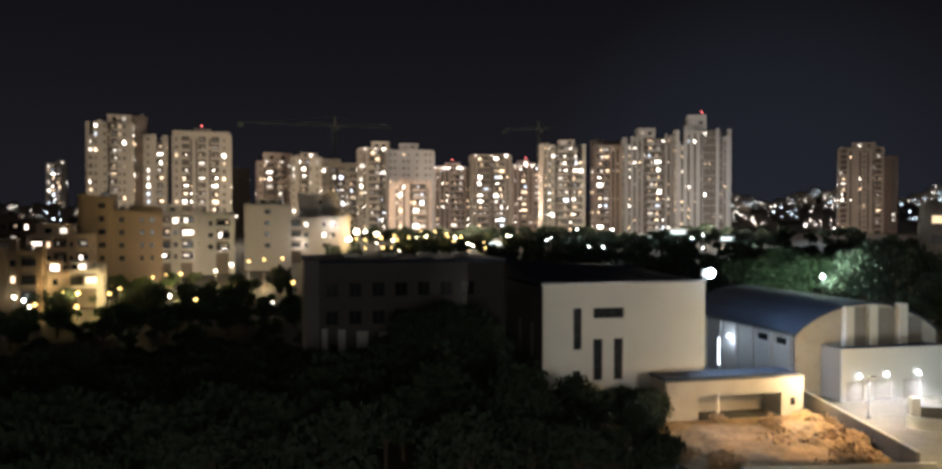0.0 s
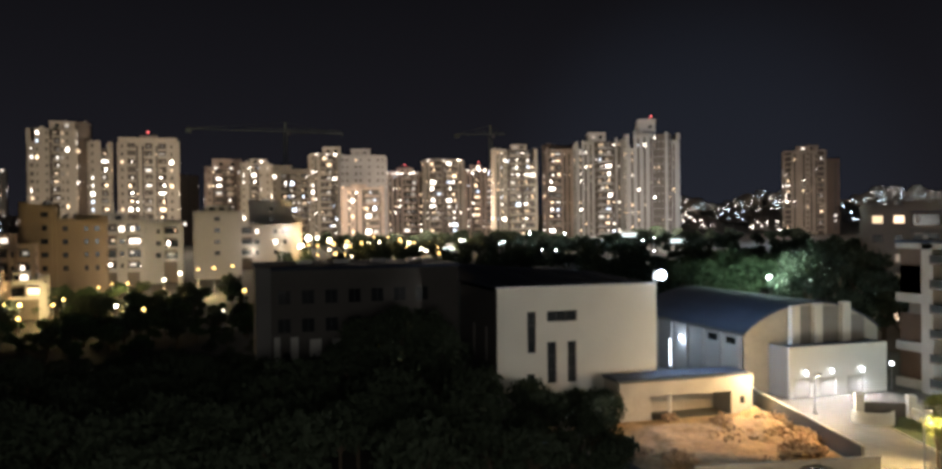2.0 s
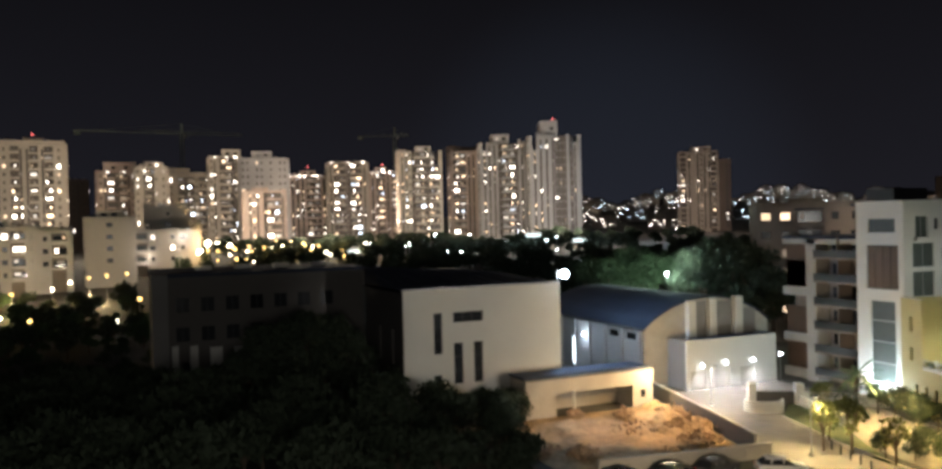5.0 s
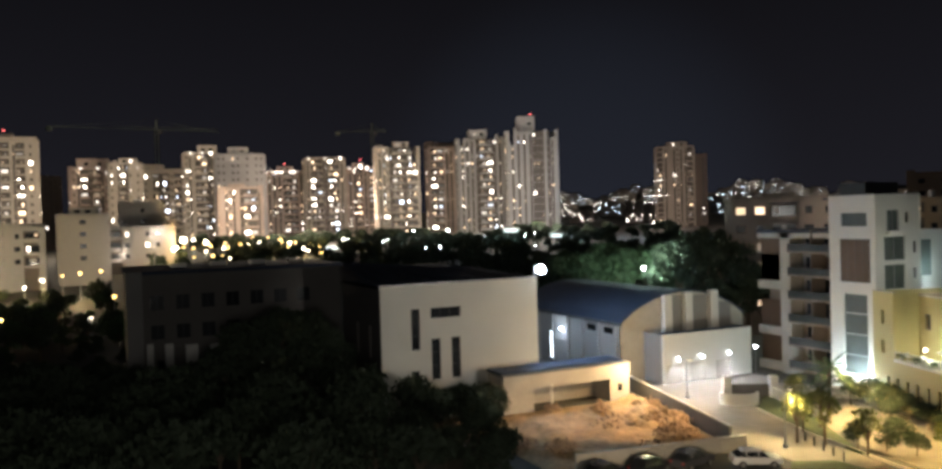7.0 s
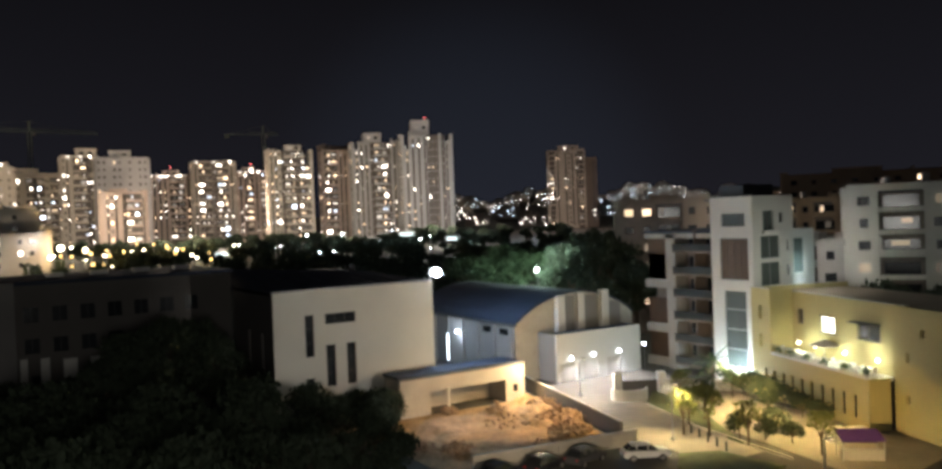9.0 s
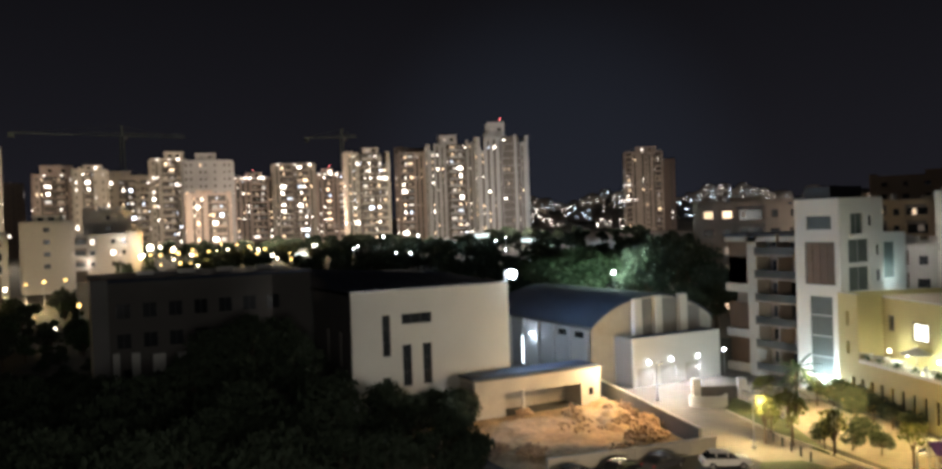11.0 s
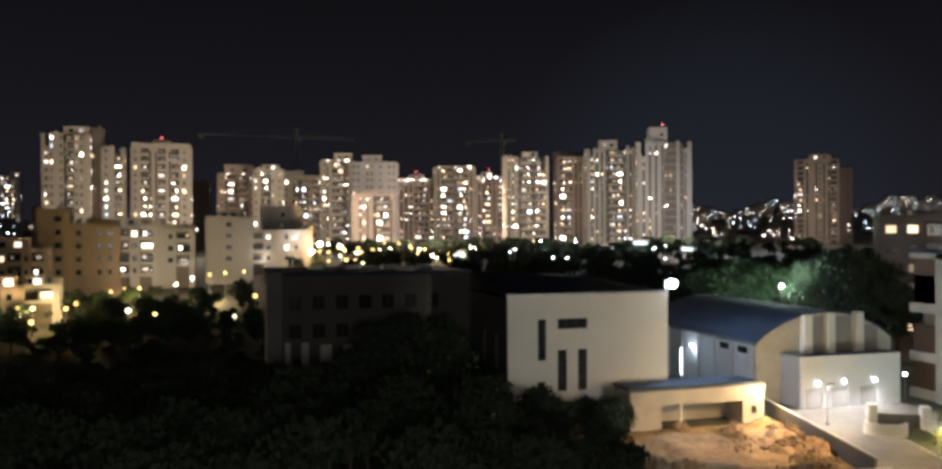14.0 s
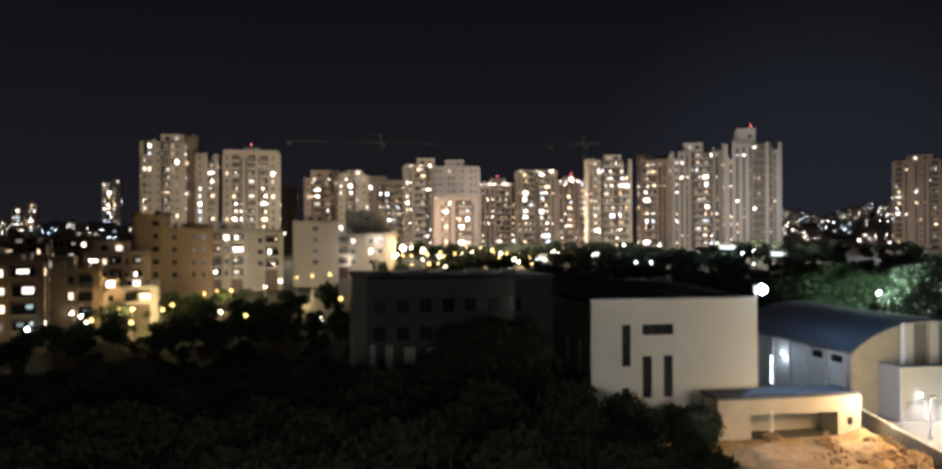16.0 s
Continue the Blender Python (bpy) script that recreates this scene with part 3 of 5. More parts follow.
            if not solid(i, k + 1):
                bm.faces.new((at(i, 0, k + 1), at(i + 1, 0, k + 1), at(i + 1, 1, k + 1), at(i, 1, k + 1)))
    bmesh.ops.recalc_face_normals(bm, faces=bm.faces)
    return bm


def cuts(lo, hi, holes, k):
    return sorted({lo, hi, *(h[k] for h in holes), *(h[k + 1] for h in holes)})


def wall_x(x0, x1, y0, y1, z0, z1, openings=()):
    return grid_wall(cuts(x0, x1, openings, 0), cuts(z0, z1, openings, 2), y0, y1, openings, lambda u, n, z: (u, n, z))


def wall_y(y0, y1, x0, x1, z0, z1, openings=()):
    return grid_wall(cuts(y0, y1, openings, 0), cuts(z0, z1, openings, 2), x0, x1, openings, lambda u, n, z: (n, u, z))


def prism(points, z0, z1):
    """A flat slab over a plan outline, given anticlockwise."""
    bm = bmesh.new()
    lo = [bm.verts.new((x, y, z0)) for x, y in points]
    hi = [bm.verts.new((x, y, z1)) for x, y in points]
    bm.faces.new(lo[::-1]), bm.faces.new(hi)
    for k in range(len(points)):
        j = (k + 1) % len(points)
        bm.faces.new((lo[k], lo[j], hi[j], hi[k]))
    return bm


SLOTS = ((31.8, 32.8, 7.3, 12.0), (34.2, 37.9, 10.8, 12.0), (34.2, 35.3, 3.7, 8.45), (36.7, 37.8, 3.7, 8.45), (31.7, 32.7, 1.5, 4.9))


def build_hall():
    hall = thing("school_hall", "white rendered school hall block with narrow window slots", "school building")
    front = part("wall", wall_x(28.2, 48.15, 88.4, 88.8, 0, 14.72, SLOTS), M_WHITE, hall)
    part("flank_wall", wall_y(88.8, 104, 47.75, 48.15, 0, 14.65, ()), M_WHITE, hall, "white side wall in the shade")
    # left flank in the wing's dark colour instead of the front's white
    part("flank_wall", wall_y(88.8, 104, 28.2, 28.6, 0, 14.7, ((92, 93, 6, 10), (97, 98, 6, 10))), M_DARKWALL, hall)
    part("coping", boxes((28.1, 48.25, 88.3, 88.95, 14.75, 14.9)), M_METAL, hall)
    for x0, x1, z0, z1 in SLOTS:
        win = part("window", boxes((x0, x1, 88.66, 88.7, z0, z1)), M_GLASS, hall)
        fr = boxes((x0, x0 + 0.07, 88.58, 88.66, z0, z1), (x1 - 0.07, x1, 88.58, 88.66, z0, z1), (x0 + 0.07, x1 - 0.07, 88.58, 88.66, z0, z0 + 0.07), (x0 + 0.07, x1 - 0.07, 88.58, 88.66, z1 - 0.07, z1))
        if x1 - x0 < 2:
            for q in (0.33, 0.66):
                zc = z0 + (z1 - z0) * q
                box(fr, x0 + 0.07, x1 - 0.07, 88.58, 88.66, zc - 0.03, zc + 0.03)
        else:
            for q in (0.33, 0.66):
                xc = x0 + (x1 - x0) * q
                box(fr, xc - 0.03, xc + 0.03, 88.58, 88.66, z0 + 0.07, z1 - 0.07)
        part("window_frame", fr, M_DARKMETAL, win)
    # sheet roof that climbs from the front wall to the wing behind
    bm = bmesh.new()
    v = [bm.verts.new(p) for p in ((28.2, 88.95, 14.7), (47.95, 88.95, 14.7), (47.95, 106, 15.4), (28.2, 106, 16.9), (28.2, 88.95, 14.4), (47.95, 88.95, 14.4), (47.95, 106, 14.4), (28.2, 106, 14.4))]
    for f in ((0, 1, 2, 3), (7, 6, 5, 4), (4, 5, 1, 0), (5, 6, 2, 1), (6, 7, 3, 2), (7, 4, 0, 3)):
        bm.faces.new([v[k] for k in f])
    part("roof", bm, M_ROOF, hall, "dark sheet metal roof")
    for k in range(9):
        x = 30 + k * 2.1
        bm = bmesh.new()
        zb = 16.9 + (15.4 - 16.9) * (x - 28.2) / 19.4
        vv = [bm.verts.new(p) for p in ((x, 89.1, 14.7), (x + 0.08, 89.1, 14.7), (x + 0.08, 105.9, zb + 0.02), (x, 105.9, zb + 0.02), (x, 89.1, 14.82), (x + 0.08, 89.1, 14.82), (x + 0.08, 105.9, zb + 0.12), (x, 105.9, zb + 0.12))]
        for f in ((4, 5, 6, 7), (0, 1, 5, 4), (1, 2, 6, 5), (2, 3, 7, 6), (3, 0, 4, 7)):
            bm.faces.new([vv[q] for q in f])
        part("roof_seam", bm, M_ROOF, hall)
    return hall


build_hall()


def build_wing():
    wing = thing("school_wing", "long dark school wing with a flat roof and unlit windows", "school building")
    holes = [(5.0 + 2.9 * k, 6.6 + 2.9 * k, z, z + 1.7) for k in range(7) for z in (12.4, 8.9)] + [(5.6 + 3.4 * k, 7.4 + 3.4 * k, 4.2, 6.4) for k in range(6)]
    holes = [h for h in holes if h[1] < 27]
    upper = [h for h in holes if h[2] > 8]
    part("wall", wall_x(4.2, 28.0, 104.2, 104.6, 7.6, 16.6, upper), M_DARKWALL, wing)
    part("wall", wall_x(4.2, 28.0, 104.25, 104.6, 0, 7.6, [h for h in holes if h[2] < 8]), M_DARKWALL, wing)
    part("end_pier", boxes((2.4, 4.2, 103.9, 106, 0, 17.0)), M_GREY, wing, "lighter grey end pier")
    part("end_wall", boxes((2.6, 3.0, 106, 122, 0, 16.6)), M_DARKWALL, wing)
    part("roof", boxes((2.4, 28.2, 104.0, 122, 16.6, 17.0)), M_ROOF, wing, "dark flat roof")
    part("roof", boxes((28.2, 47.6, 106.0, 122, 14.2, 15.3)), M_ROOF, wing, "lower dark flat roof")
    part("back_wall", boxes((3, 47.6, 121.6, 122, 0, 14.2)), M_DARKWALL, wing)
    for x0, x1, z0, z1 in holes:
        win = part("window", boxes((x0, x1, 104.42, 104.46, z0, z1)), M_GLASS, wing)
        part("window_frame", boxes((x0, x0 + 0.06, 104.36, 104.42, z0, z1), (x1 - 0.06, x1, 104.36, 104.42, z0, z1), ((x0 + x1) / 2 - 0.03, (x0 + x1) / 2 + 0.03, 104.36, 104.42, z0, z1)), M_DARKMETAL, win)
    for x0, x1, z0, z1 in ((4.5, 5.2, 0, 8.5), (6.5, 7.4, 0, 8.4), (8.8, 10.2, 5.9, 8.1), (11.6, 12.6, 4.4, 8.0), (10.2, 11.6, 4.4, 5.6), (12.8, 13.9, 7.7, 9.2)):
        part("pale_panel", boxes((x0, x1, 103.4, 104.1, z0, z1)), M_WHITE, wing, "pale rendered panel")
    for x in (27.6, 29.4):
        part("drain_pipe", boxes((x, x + 0.15, 104.0, 104.15, 0, 7)), M_METAL, wing)
    for k in range(4):
        part("roof_unit", boxes((8 + 5 * k, 10 + 5 * k, 112, 113.6, 17.0, 17.5), bevel=0.05), M_METAL, wing)
    return wing


build_wing()


def build_gate():
    gate = thing("entrance_canopy", "low concrete entrance canopy with dark flat roof beside the plot", "canopy")
    part("roof", boxes((40.2, 56.8, 82.9, 86.6, 4.45, 4.7)), M_ROOF, gate, "dark felt roof")
    part("fascia", boxes((40.3, 57.2, 82.5, 82.85, 2.65, 4.5)), M_CONCRETE, gate, "pale concrete beam")
    part("fascia", boxes((56.85, 57.2, 82.85, 86.6, 2.65, 4.5)), M_CONCRETE, gate)
    part("ceiling_slab", boxes((40.4, 56.8, 82.86, 86.6, 4.1, 4.44)), M_CONCRETE, gate)
    part("end_room", wall_x(54.4, 57.15, 82.52, 82.86, 0, 2.65, ((55.5, 56.2, 1.1, 2.0),)), M_CONCRETE, gate)
    part("end_room_side", boxes((54.4, 54.7, 82.87, 86.2, 0, 2.64), (56.8, 56.84, 82.87, 86.2, 0, 2.64), (54.7, 56.8, 85.9, 86.2, 0, 2.64)), M_CONCRETE, gate)
    part("window", boxes((55.5, 56.2, 82.66, 82.7, 1.1, 2.0)), M_GLASS, gate)
    part("end_wall", boxes((40.4, 44.2, 82.6, 82.85, 0, 2.65)), M_CONCRETE, gate)
    part("back_wall", boxes((40.4, 54.4, 86.2, 86.5, 0, 4.09)), M_CONCRETE, gate)
    bm = bmesh.new()
    cyl(bm, 46.3, 82.2, 0, 2.9, 0.2, seg=16)
    part("post", bm, M_WHITE, gate, "white steel post")
    part("gutter", boxes((40.2, 57.3, 82.35, 82.5, 4.36, 4.54)), M_DARKMETAL, gate)


build_gate()


def build_gym():
    gym = thing("gym_hall", "grey gym hall with a curved dark metal roof", "school building")
    x0, x1, ridge, eave = 61.95, 82.6, 11.35, 7.75

    def zr(x):
        u = (x - x0) / (x1 - x0)
        return eave + (ridge - eave) * (1 - (2 * u - 1) ** 2) ** 0.9

    xs = [x0 + (x1 - x0) * k / 20 for k in range(21)]
    for ya, yb in ((91.1, 91.45), (119.6, 120.0)):
        bm = bmesh.new()
        for a, b in zip(xs, xs[1:]):
            lo = [bm.verts.new(p) for p in ((a, ya, 0), (b, ya, 0), (b, yb, 0), (a, yb, 0))]
            hi = [bm.verts.new(p) for p in ((a, ya, zr(a)), (b, ya, zr(b)), (b, yb, zr(b)), (a, yb, zr(a)))]
            bm.faces.new((lo[0], lo[1], hi[1], hi[0])), bm.faces.new((lo[2], lo[3], hi[3], hi[2])), bm.faces.new(hi)
        bmesh.ops.remove_doubles(bm, verts=bm.verts, dist=0.001)
        part("gable_wall", bm, M_CONCRETE, gym, "pale curved gable wall")
    wins = [(92.9 + 4.2 * k, 95.3 + 4.2 * k, 6.1, 7.0) for k in range(2)]
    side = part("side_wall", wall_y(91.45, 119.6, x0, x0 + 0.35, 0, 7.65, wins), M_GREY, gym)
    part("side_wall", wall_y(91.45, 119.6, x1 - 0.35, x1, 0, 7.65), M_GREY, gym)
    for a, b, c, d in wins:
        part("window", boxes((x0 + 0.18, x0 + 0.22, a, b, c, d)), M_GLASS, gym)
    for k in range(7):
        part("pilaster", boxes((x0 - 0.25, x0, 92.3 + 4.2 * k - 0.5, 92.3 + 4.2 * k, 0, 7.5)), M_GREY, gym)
    bm = bmesh.new()
    for a, b in zip(xs, xs[1:]):
        q = [bm.verts.new(p) for p in ((a, 90.8, zr(a) + 0.02), (b, 90.8, zr(b) + 0.02), (b, 120.3, zr(b) + 0.02), (a, 120.3, zr(a) + 0.02),
                                       (a, 90.8, zr(a) + 0.22), (b, 90.8, zr(b) + 0.22), (b, 120.3, zr(b) + 0.22), (a, 120.3, zr(a) + 0.22))]
        for f in ((4, 5, 6, 7), (3, 2, 1, 0), (0, 1, 5, 4), (2, 3, 7, 6)):
            bm.faces.new([q[k] for k in f])
    bmesh.ops.remove_doubles(bm, verts=bm.verts, dist=0.001)
    part("roof", bm, M_ROOF, gym, "curved dark blue metal roof")
    part("eave_gutter", boxes((x0 - 0.3, x0 - 0.02, 90.8, 120.3, 7.5, 7.75)), M_DARKMETAL, gym)
    for xa, xb, zt in ((68.5, 69.75, 11.15), (72.0, 73.2, 11.3), (76.3, 77.6, 11.35)):
        part("fin", boxes((xa, xb, 90.2, 91.1, 0, zt), bevel=0.04), M_WHITE, gym, "upright pale fin")
    for xa, xb in ((69.75, 72.0), (73.2, 76.3), (77.6, 80.4)):
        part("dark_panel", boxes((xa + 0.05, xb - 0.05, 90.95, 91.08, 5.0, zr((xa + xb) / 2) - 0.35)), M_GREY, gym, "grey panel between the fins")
    lampb = thing("wall_lamp", "round white lamp on the gym's side wall", "lamp", pose(61.55, 105.8, 5.55))
    part("bracket", boxes((0.0, 0.15, -0.1, 0.1, -0.1, 0.1)), M_DARKMETAL, lampb)
    bm = bmesh.new()
    bmesh.ops.create_icosphere(bm, subdivisions=2, radius=0.2)
    part("globe", bm, G_LAMP, lampb, "glowing white globe")
    lampb = thing("tube_lamp", "tall white light strip on the gym's side wall", "lamp", pose(61.65, 108.8, 2.9))
    part("bracket", boxes((-0.02, 0.05, -0.12, 0.12, -2.0, 2.0)), M_DARKMETAL, lampb)
    part("tube", boxes((-0.14, -0.02, -0.09, 0.09, -2.0, 2.0), bevel=0.03), mat("tube_glass", (0.8, 0.8, 0.8), 0.3, bump=0, emit=(0.85, 0.93, 1.0), strength=5), lampb, "glowing white tube")


build_gym()


def build_store():
    st = thing("store_building", "low pale store building with three wall lamps", "school building")
    part("front_wall", wall_x(65.6, 80.3, 87.0, 87.3, 0, 6.4, ((66.2, 68.6, 0, 2.4), (70.0, 72.4, 0, 2.4), (74.2, 76.6, 0, 2.4))), M_WHITE, st)
    for k, x in enumerate((66.2, 70.0, 74.2)):
        door = part("roller_door", boxes((x, x + 2.4, 87.12, 87.16, 0, 2.4)), M_CONCRETE, st)
        for s in range(8):
            part("slat", boxes((x + 0.02, x + 2.38, 87.08, 87.12, 0.06 + 0.29 * s, 0.30 + 0.29 * s)), M_CONCRETE, door)
    # both sides carry their shade as grey, against the white front
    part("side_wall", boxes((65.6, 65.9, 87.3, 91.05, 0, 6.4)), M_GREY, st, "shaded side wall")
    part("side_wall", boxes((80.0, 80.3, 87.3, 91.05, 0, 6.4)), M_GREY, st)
    part("roof", boxes((65.9, 80.0, 87.3, 90.15, 5.9, 6.2)), M_ROOF, st, "dark flat roof")
    for x, z in ((67.8, 3.2), (71.6, 3.25), (76.15, 3.25)):
        lb = thing("wall_lamp", "bright white lamp on the store's front wall", "lamp", pose(x, 86.98, z), "lamps on the store")
        part("bracket", boxes((-0.05, 0.05, -0.35, 0.0, 0.28, 0.36), (-0.12, 0.12, -0.5, -0.2, 0.2, 0.28)), M_DARKMETAL, lb)
        bm = bmesh.new()
        cyl(bm, 0, -0.36, -0.2, 0.16, 0.2, 0.1, 14)
        part("shade", bm, G_LAMP, lb, "glowing lamp glass")


build_store()

gate_lamp = thing("gate_lamp", "cool white lamp on a pole beside the store", "lamp", pose(81.6, 87.6, 0.05))
bm = bmesh.new()
cyl(bm, 0, 0, 0, 3.2, 0.07, 0.05)
part("pole", bm, M_METAL, gate_lamp)
bm = bmesh.new()
bmesh.ops.create_icosphere(bm, subdivisions=2, radius=0.22)
bmesh.ops.translate(bm, vec=(0, 0, 3.4), verts=bm.verts)
part("globe", bm, G_LAMP, gate_lamp, "glowing white globe")

# floodlight on the corner of the hall
fl = thing("roof_floodlight", "blazing white floodlight on the hall's roof corner", "lamp", pose(48.7, 88.2, 14.9))
bm = bmesh.new()
cyl(bm, -0.7, 0.5, -0.05, 1.2, 0.06)
part("mast", bm, M_METAL, fl)
bm = bmesh.new()
bmesh.ops.create_icosphere(bm, subdivisions=3, radius=0.52)
bmesh.ops.translate(bm, vec=(0, 0, 0.85), verts=bm.verts)
part("lens", bm, mat("flood_glass", (0.8, 0.8, 0.8), 0.3, bump=0, emit=(0.82, 0.93, 1.0), strength=60), fl, "blazing blue-white lamp glass")
part("housing", boxes((-0.75, 0.1, 0.5, 0.9, 0.4, 1.3), bevel=0.05), M_DARKMETAL, fl)


# ---- building plot, street, car park ----
def rough_patch(name, x0, x1, y0, y1, material, amp, seed, label, n=40, edge=0.0, near=None):
    """Uneven ground over a rectangle, or narrowing to x = near at its front."""
    verts, faces = [], []
    for j in range(n + 1):
        for i in range(n + 1):
            u, v = i / n, j / n
            xr = x1 if near is None else near + (x1 - near) * v
            x, y = x0 + (xr - x0) * u, y0 + (y1 - y0) * v
            p = Vector((x * 0.35, y * 0.35, seed))
            z = amp * (0.55 + noise.noise(p) + 0.5 * noise.noise(p * 3.1) + 0.25 * noise.noise(p * 9))
            z = max(0.02, z) * min(1, 8 * min(u, v, 1 - u, 1 - v) + edge) + 0.02
            verts.append((x, y, z))
    for j in range(n):
        for i in range(n):
            a = j * (n + 1) + i
            faces.append((a, a + 1, a + n + 2, a + n + 1))
    me = bpy.data.meshes.new(name)
    me.from_pydata(verts, [], faces)
    me.materials.append(material)
    for q in me.polygons:
        q.use_smooth = True
    return tagged(new(name, me), label, "ground", kind="structure")


rough_patch("plot_ground", 34.4, 59.0, 61.6, 82.4, M_SAND, 0.35, 3.0, "uneven sandy building plot", 70, 0.2, 53.2)


def rocks(name, spots, material, label, seed):
    rng = random.Random(seed)
    verts, faces = [], []
    for cx, cy, rad, count, big in spots:
        for _ in range(count):
            r, a = rad * math.sqrt(rng.random()), rng.random() * 6.283
            x, y = cx + r * math.cos(a), cy + r * math.sin(a)
            h = 0.55 + 1.2 * (1 - r / rad) * rng.random()
            s = big * (0.4 + rng.random())
            b = len(verts)
            m = Euler((rng.random() * 3, rng.random() * 3, rng.random() * 3)).to_matrix()
            for sx in (-1, 1):
                for sy in (-1, 1):
                    for sz in (-1, 1):
                        v = m @ Vector((sx * s * (0.5 + rng.random()), sy * s * (0.4 + 0.6 * rng.random()), sz * s * 0.45 * (0.6 + rng.random())))
                        verts.append((x + v.x, y + v.y, h + v.z))
            faces += [tuple(b + k for k in f) for f in ((0, 1, 3, 2), (4, 6, 7, 5), (0, 4, 5, 1), (2, 3, 7, 6), (0, 2, 6, 4), (1, 5, 7, 3))]
    me = bpy.data.meshes.new(name)
    me.from_pydata(verts, [], faces)
    me.materials.append(material)
    return tagged(new(name, me), label, "rubble", kind="stuff")


M_RUBBLE = mat("broken_concrete", (0.33, 0.23, 0.15), 0.95, var=0.5, scale=1.2, fine=9, bump=0.5)
rocks("rubble", ((53.5, 70.5, 2.6, 190, 0.24), (51.0, 66.0, 2.2, 130, 0.2), (56.0, 77.0, 2.0, 60, 0.18), (47.5, 72.5, 2.6, 40, 0.14), (38.5, 67.0, 1.6, 70, 0.16), (36.2, 69.5, 1.2, 40, 0.15), (50.0, 78.0, 1.2, 50, 0.16), (45.4, 80.4, 0.9, 30, 0.2), (46.5, 63.2, 1.6, 30, 0.14)), M_RUBBLE, "heap of broken concrete and earth on the plot", 4)
for k, (x, y, rz, ln) in enumerate(((50.2, 64.6, 14, 3.4), (49.6, 65.2, 8, 3.0), (51.0, 66.0, -20, 2.4), (45.4, 68.2, 50, 2.6), (53.0, 69.4, 75, 2.8), (48.3, 79.2, 30, 2.2))):
    pl = tagged(part("plank", boxes((-ln / 2, ln / 2, -0.11, 0.11, 0, 0.06), bevel=0.01), mat("site_timber", (0.35, 0.24, 0.13), 0.9, var=0.3, scale=2, fine=14)), "loose timber plank lying on the plot", "plank", "loose planks")
    pl.matrix_world = pose(x, y, 0.75, 4, 3, rz)


def low_wall(name, a, b, h, t, material, label, cap=True):
    ang = math.degrees(math.atan2(b[1] - a[1], b[0] - a[0]))
    ln = math.dist(a, b)
    w = thing(name, label, "wall", pose(*a, 0, 0, 0, ang))
    n = max(1, round(ln / 3.0))
    for k in range(n):
        part("wall_panel", boxes((ln * k / n + 0.01, ln * (k + 1) / n - 0.01, -t / 2, t / 2, 0, h), bevel=0.015), material, w)
    if cap:
        part("coping", boxes((0, ln, -t / 2 - 0.05, t / 2 + 0.05, h + 0.003, h + 0.09)), M_CONCRETE, w)
    return w


low_wall("plot_wall", (36.8, 61.6), (53.7, 59.2), 1.35, 0.25, M_CONCRETE, "pale concrete wall along the front of the plot")
low_wall("plot_wall", (53.5, 61.0), (60.0, 86.4), 1.8, 0.25, M_DARKWALL, "dark grey wall between plot and driveway")
part_pave = tagged(part("pavement", prism(((54.6, 50), (54.4, 60), (60.4, 86.9), (80, 86.9), (80, 80), (72, 76.5), (66, 71), (62.5, 60), (60.5, 50)), -0.1, 0.06), M_PAVING), "pale driveway before the store", "driveway", kind="structure")
tagged(part("road", prism(((30, 47), (30, 62.4), (36.8, 61.4), (54.3, 58.9), (54.5, 47)), -0.1, 0.04), M_ASPHALT), "asphalt car park before the plot", "car park", kind="structure")
tagged(part("road", prism(((66, 66), (74.5, 73), (79.5, 71), (76.4, 64), (76.4, 40), (60, 38)), -0.1, 0.05), M_PAVING), "pale paved lane beside the yellow house", "lane", kind="structure")
M_GRASS = mat("rough_grass", (0.07, 0.085, 0.03), 0.95, var=0.5, scale=0.8, fine=6, bump=0.6)
tagged(part("lawn", prism(((61.4, 53), (65.4, 60), (69.4, 66.6), (74.0, 73.2), (72, 76), (66.0, 70.6), (62.7, 60)), -0.1, 0.16), M_GRASS), "narrow strip of rough grass", "grass", kind="structure")
tagged(part("lawn", prism(((50, 46), (58.4, 46), (57.6, 52.6), (54.2, 54.2), (51.2, 51.4)), -0.1, 0.15), M_GRASS), "lit patch of grass beside the car park", "grass", kind="structure")
tagged(part("kerb", prism(((60.55, 47), (62.55, 60), (65.9, 70.8), (66.0, 70.6), (62.7, 60), (60.7, 47)), 0, 0.2), M_CONCRETE), "pale concrete kerb", "kerb", kind="structure")


def build_booth():
    b = thing("guard_booth", "small gate booth with a dark opening and rounded low wall", "booth", pose(68.6, 75.8, 0, 0, 0, -28))
    part("pillar", boxes((-2.4, -1.5, -0.6, 0.6, 0, 2.7), bevel=0.03), M_WHITE, b)
    part("pillar", boxes((3.0, 3.9, -0.6, 0.6, 0, 2.6), bevel=0.03), M_WHITE, b)
    # dark sheet stands in for the shade between the pillars
    part("back_panel", boxes((-1.5, 3.0, 0.2, 0.4, 0, 1.6)), M_DARKWALL, b, "dark gate panel")
    bm = bmesh.new()
    n = 14
    for k in range(n):
        a0, a1 = math.pi * (1 + k / n), math.pi * (1 + (k + 1) / n)
        q = []
        for z in (0, 1.35):
            for a, r in ((a0, 2.2), (a1, 2.2), (a1, 1.95), (a0, 1.95)):
                q.append(bm.verts.new((-1.2 + r * math.cos(a), -2.6 + r * math.sin(a) * 0.8, z)))
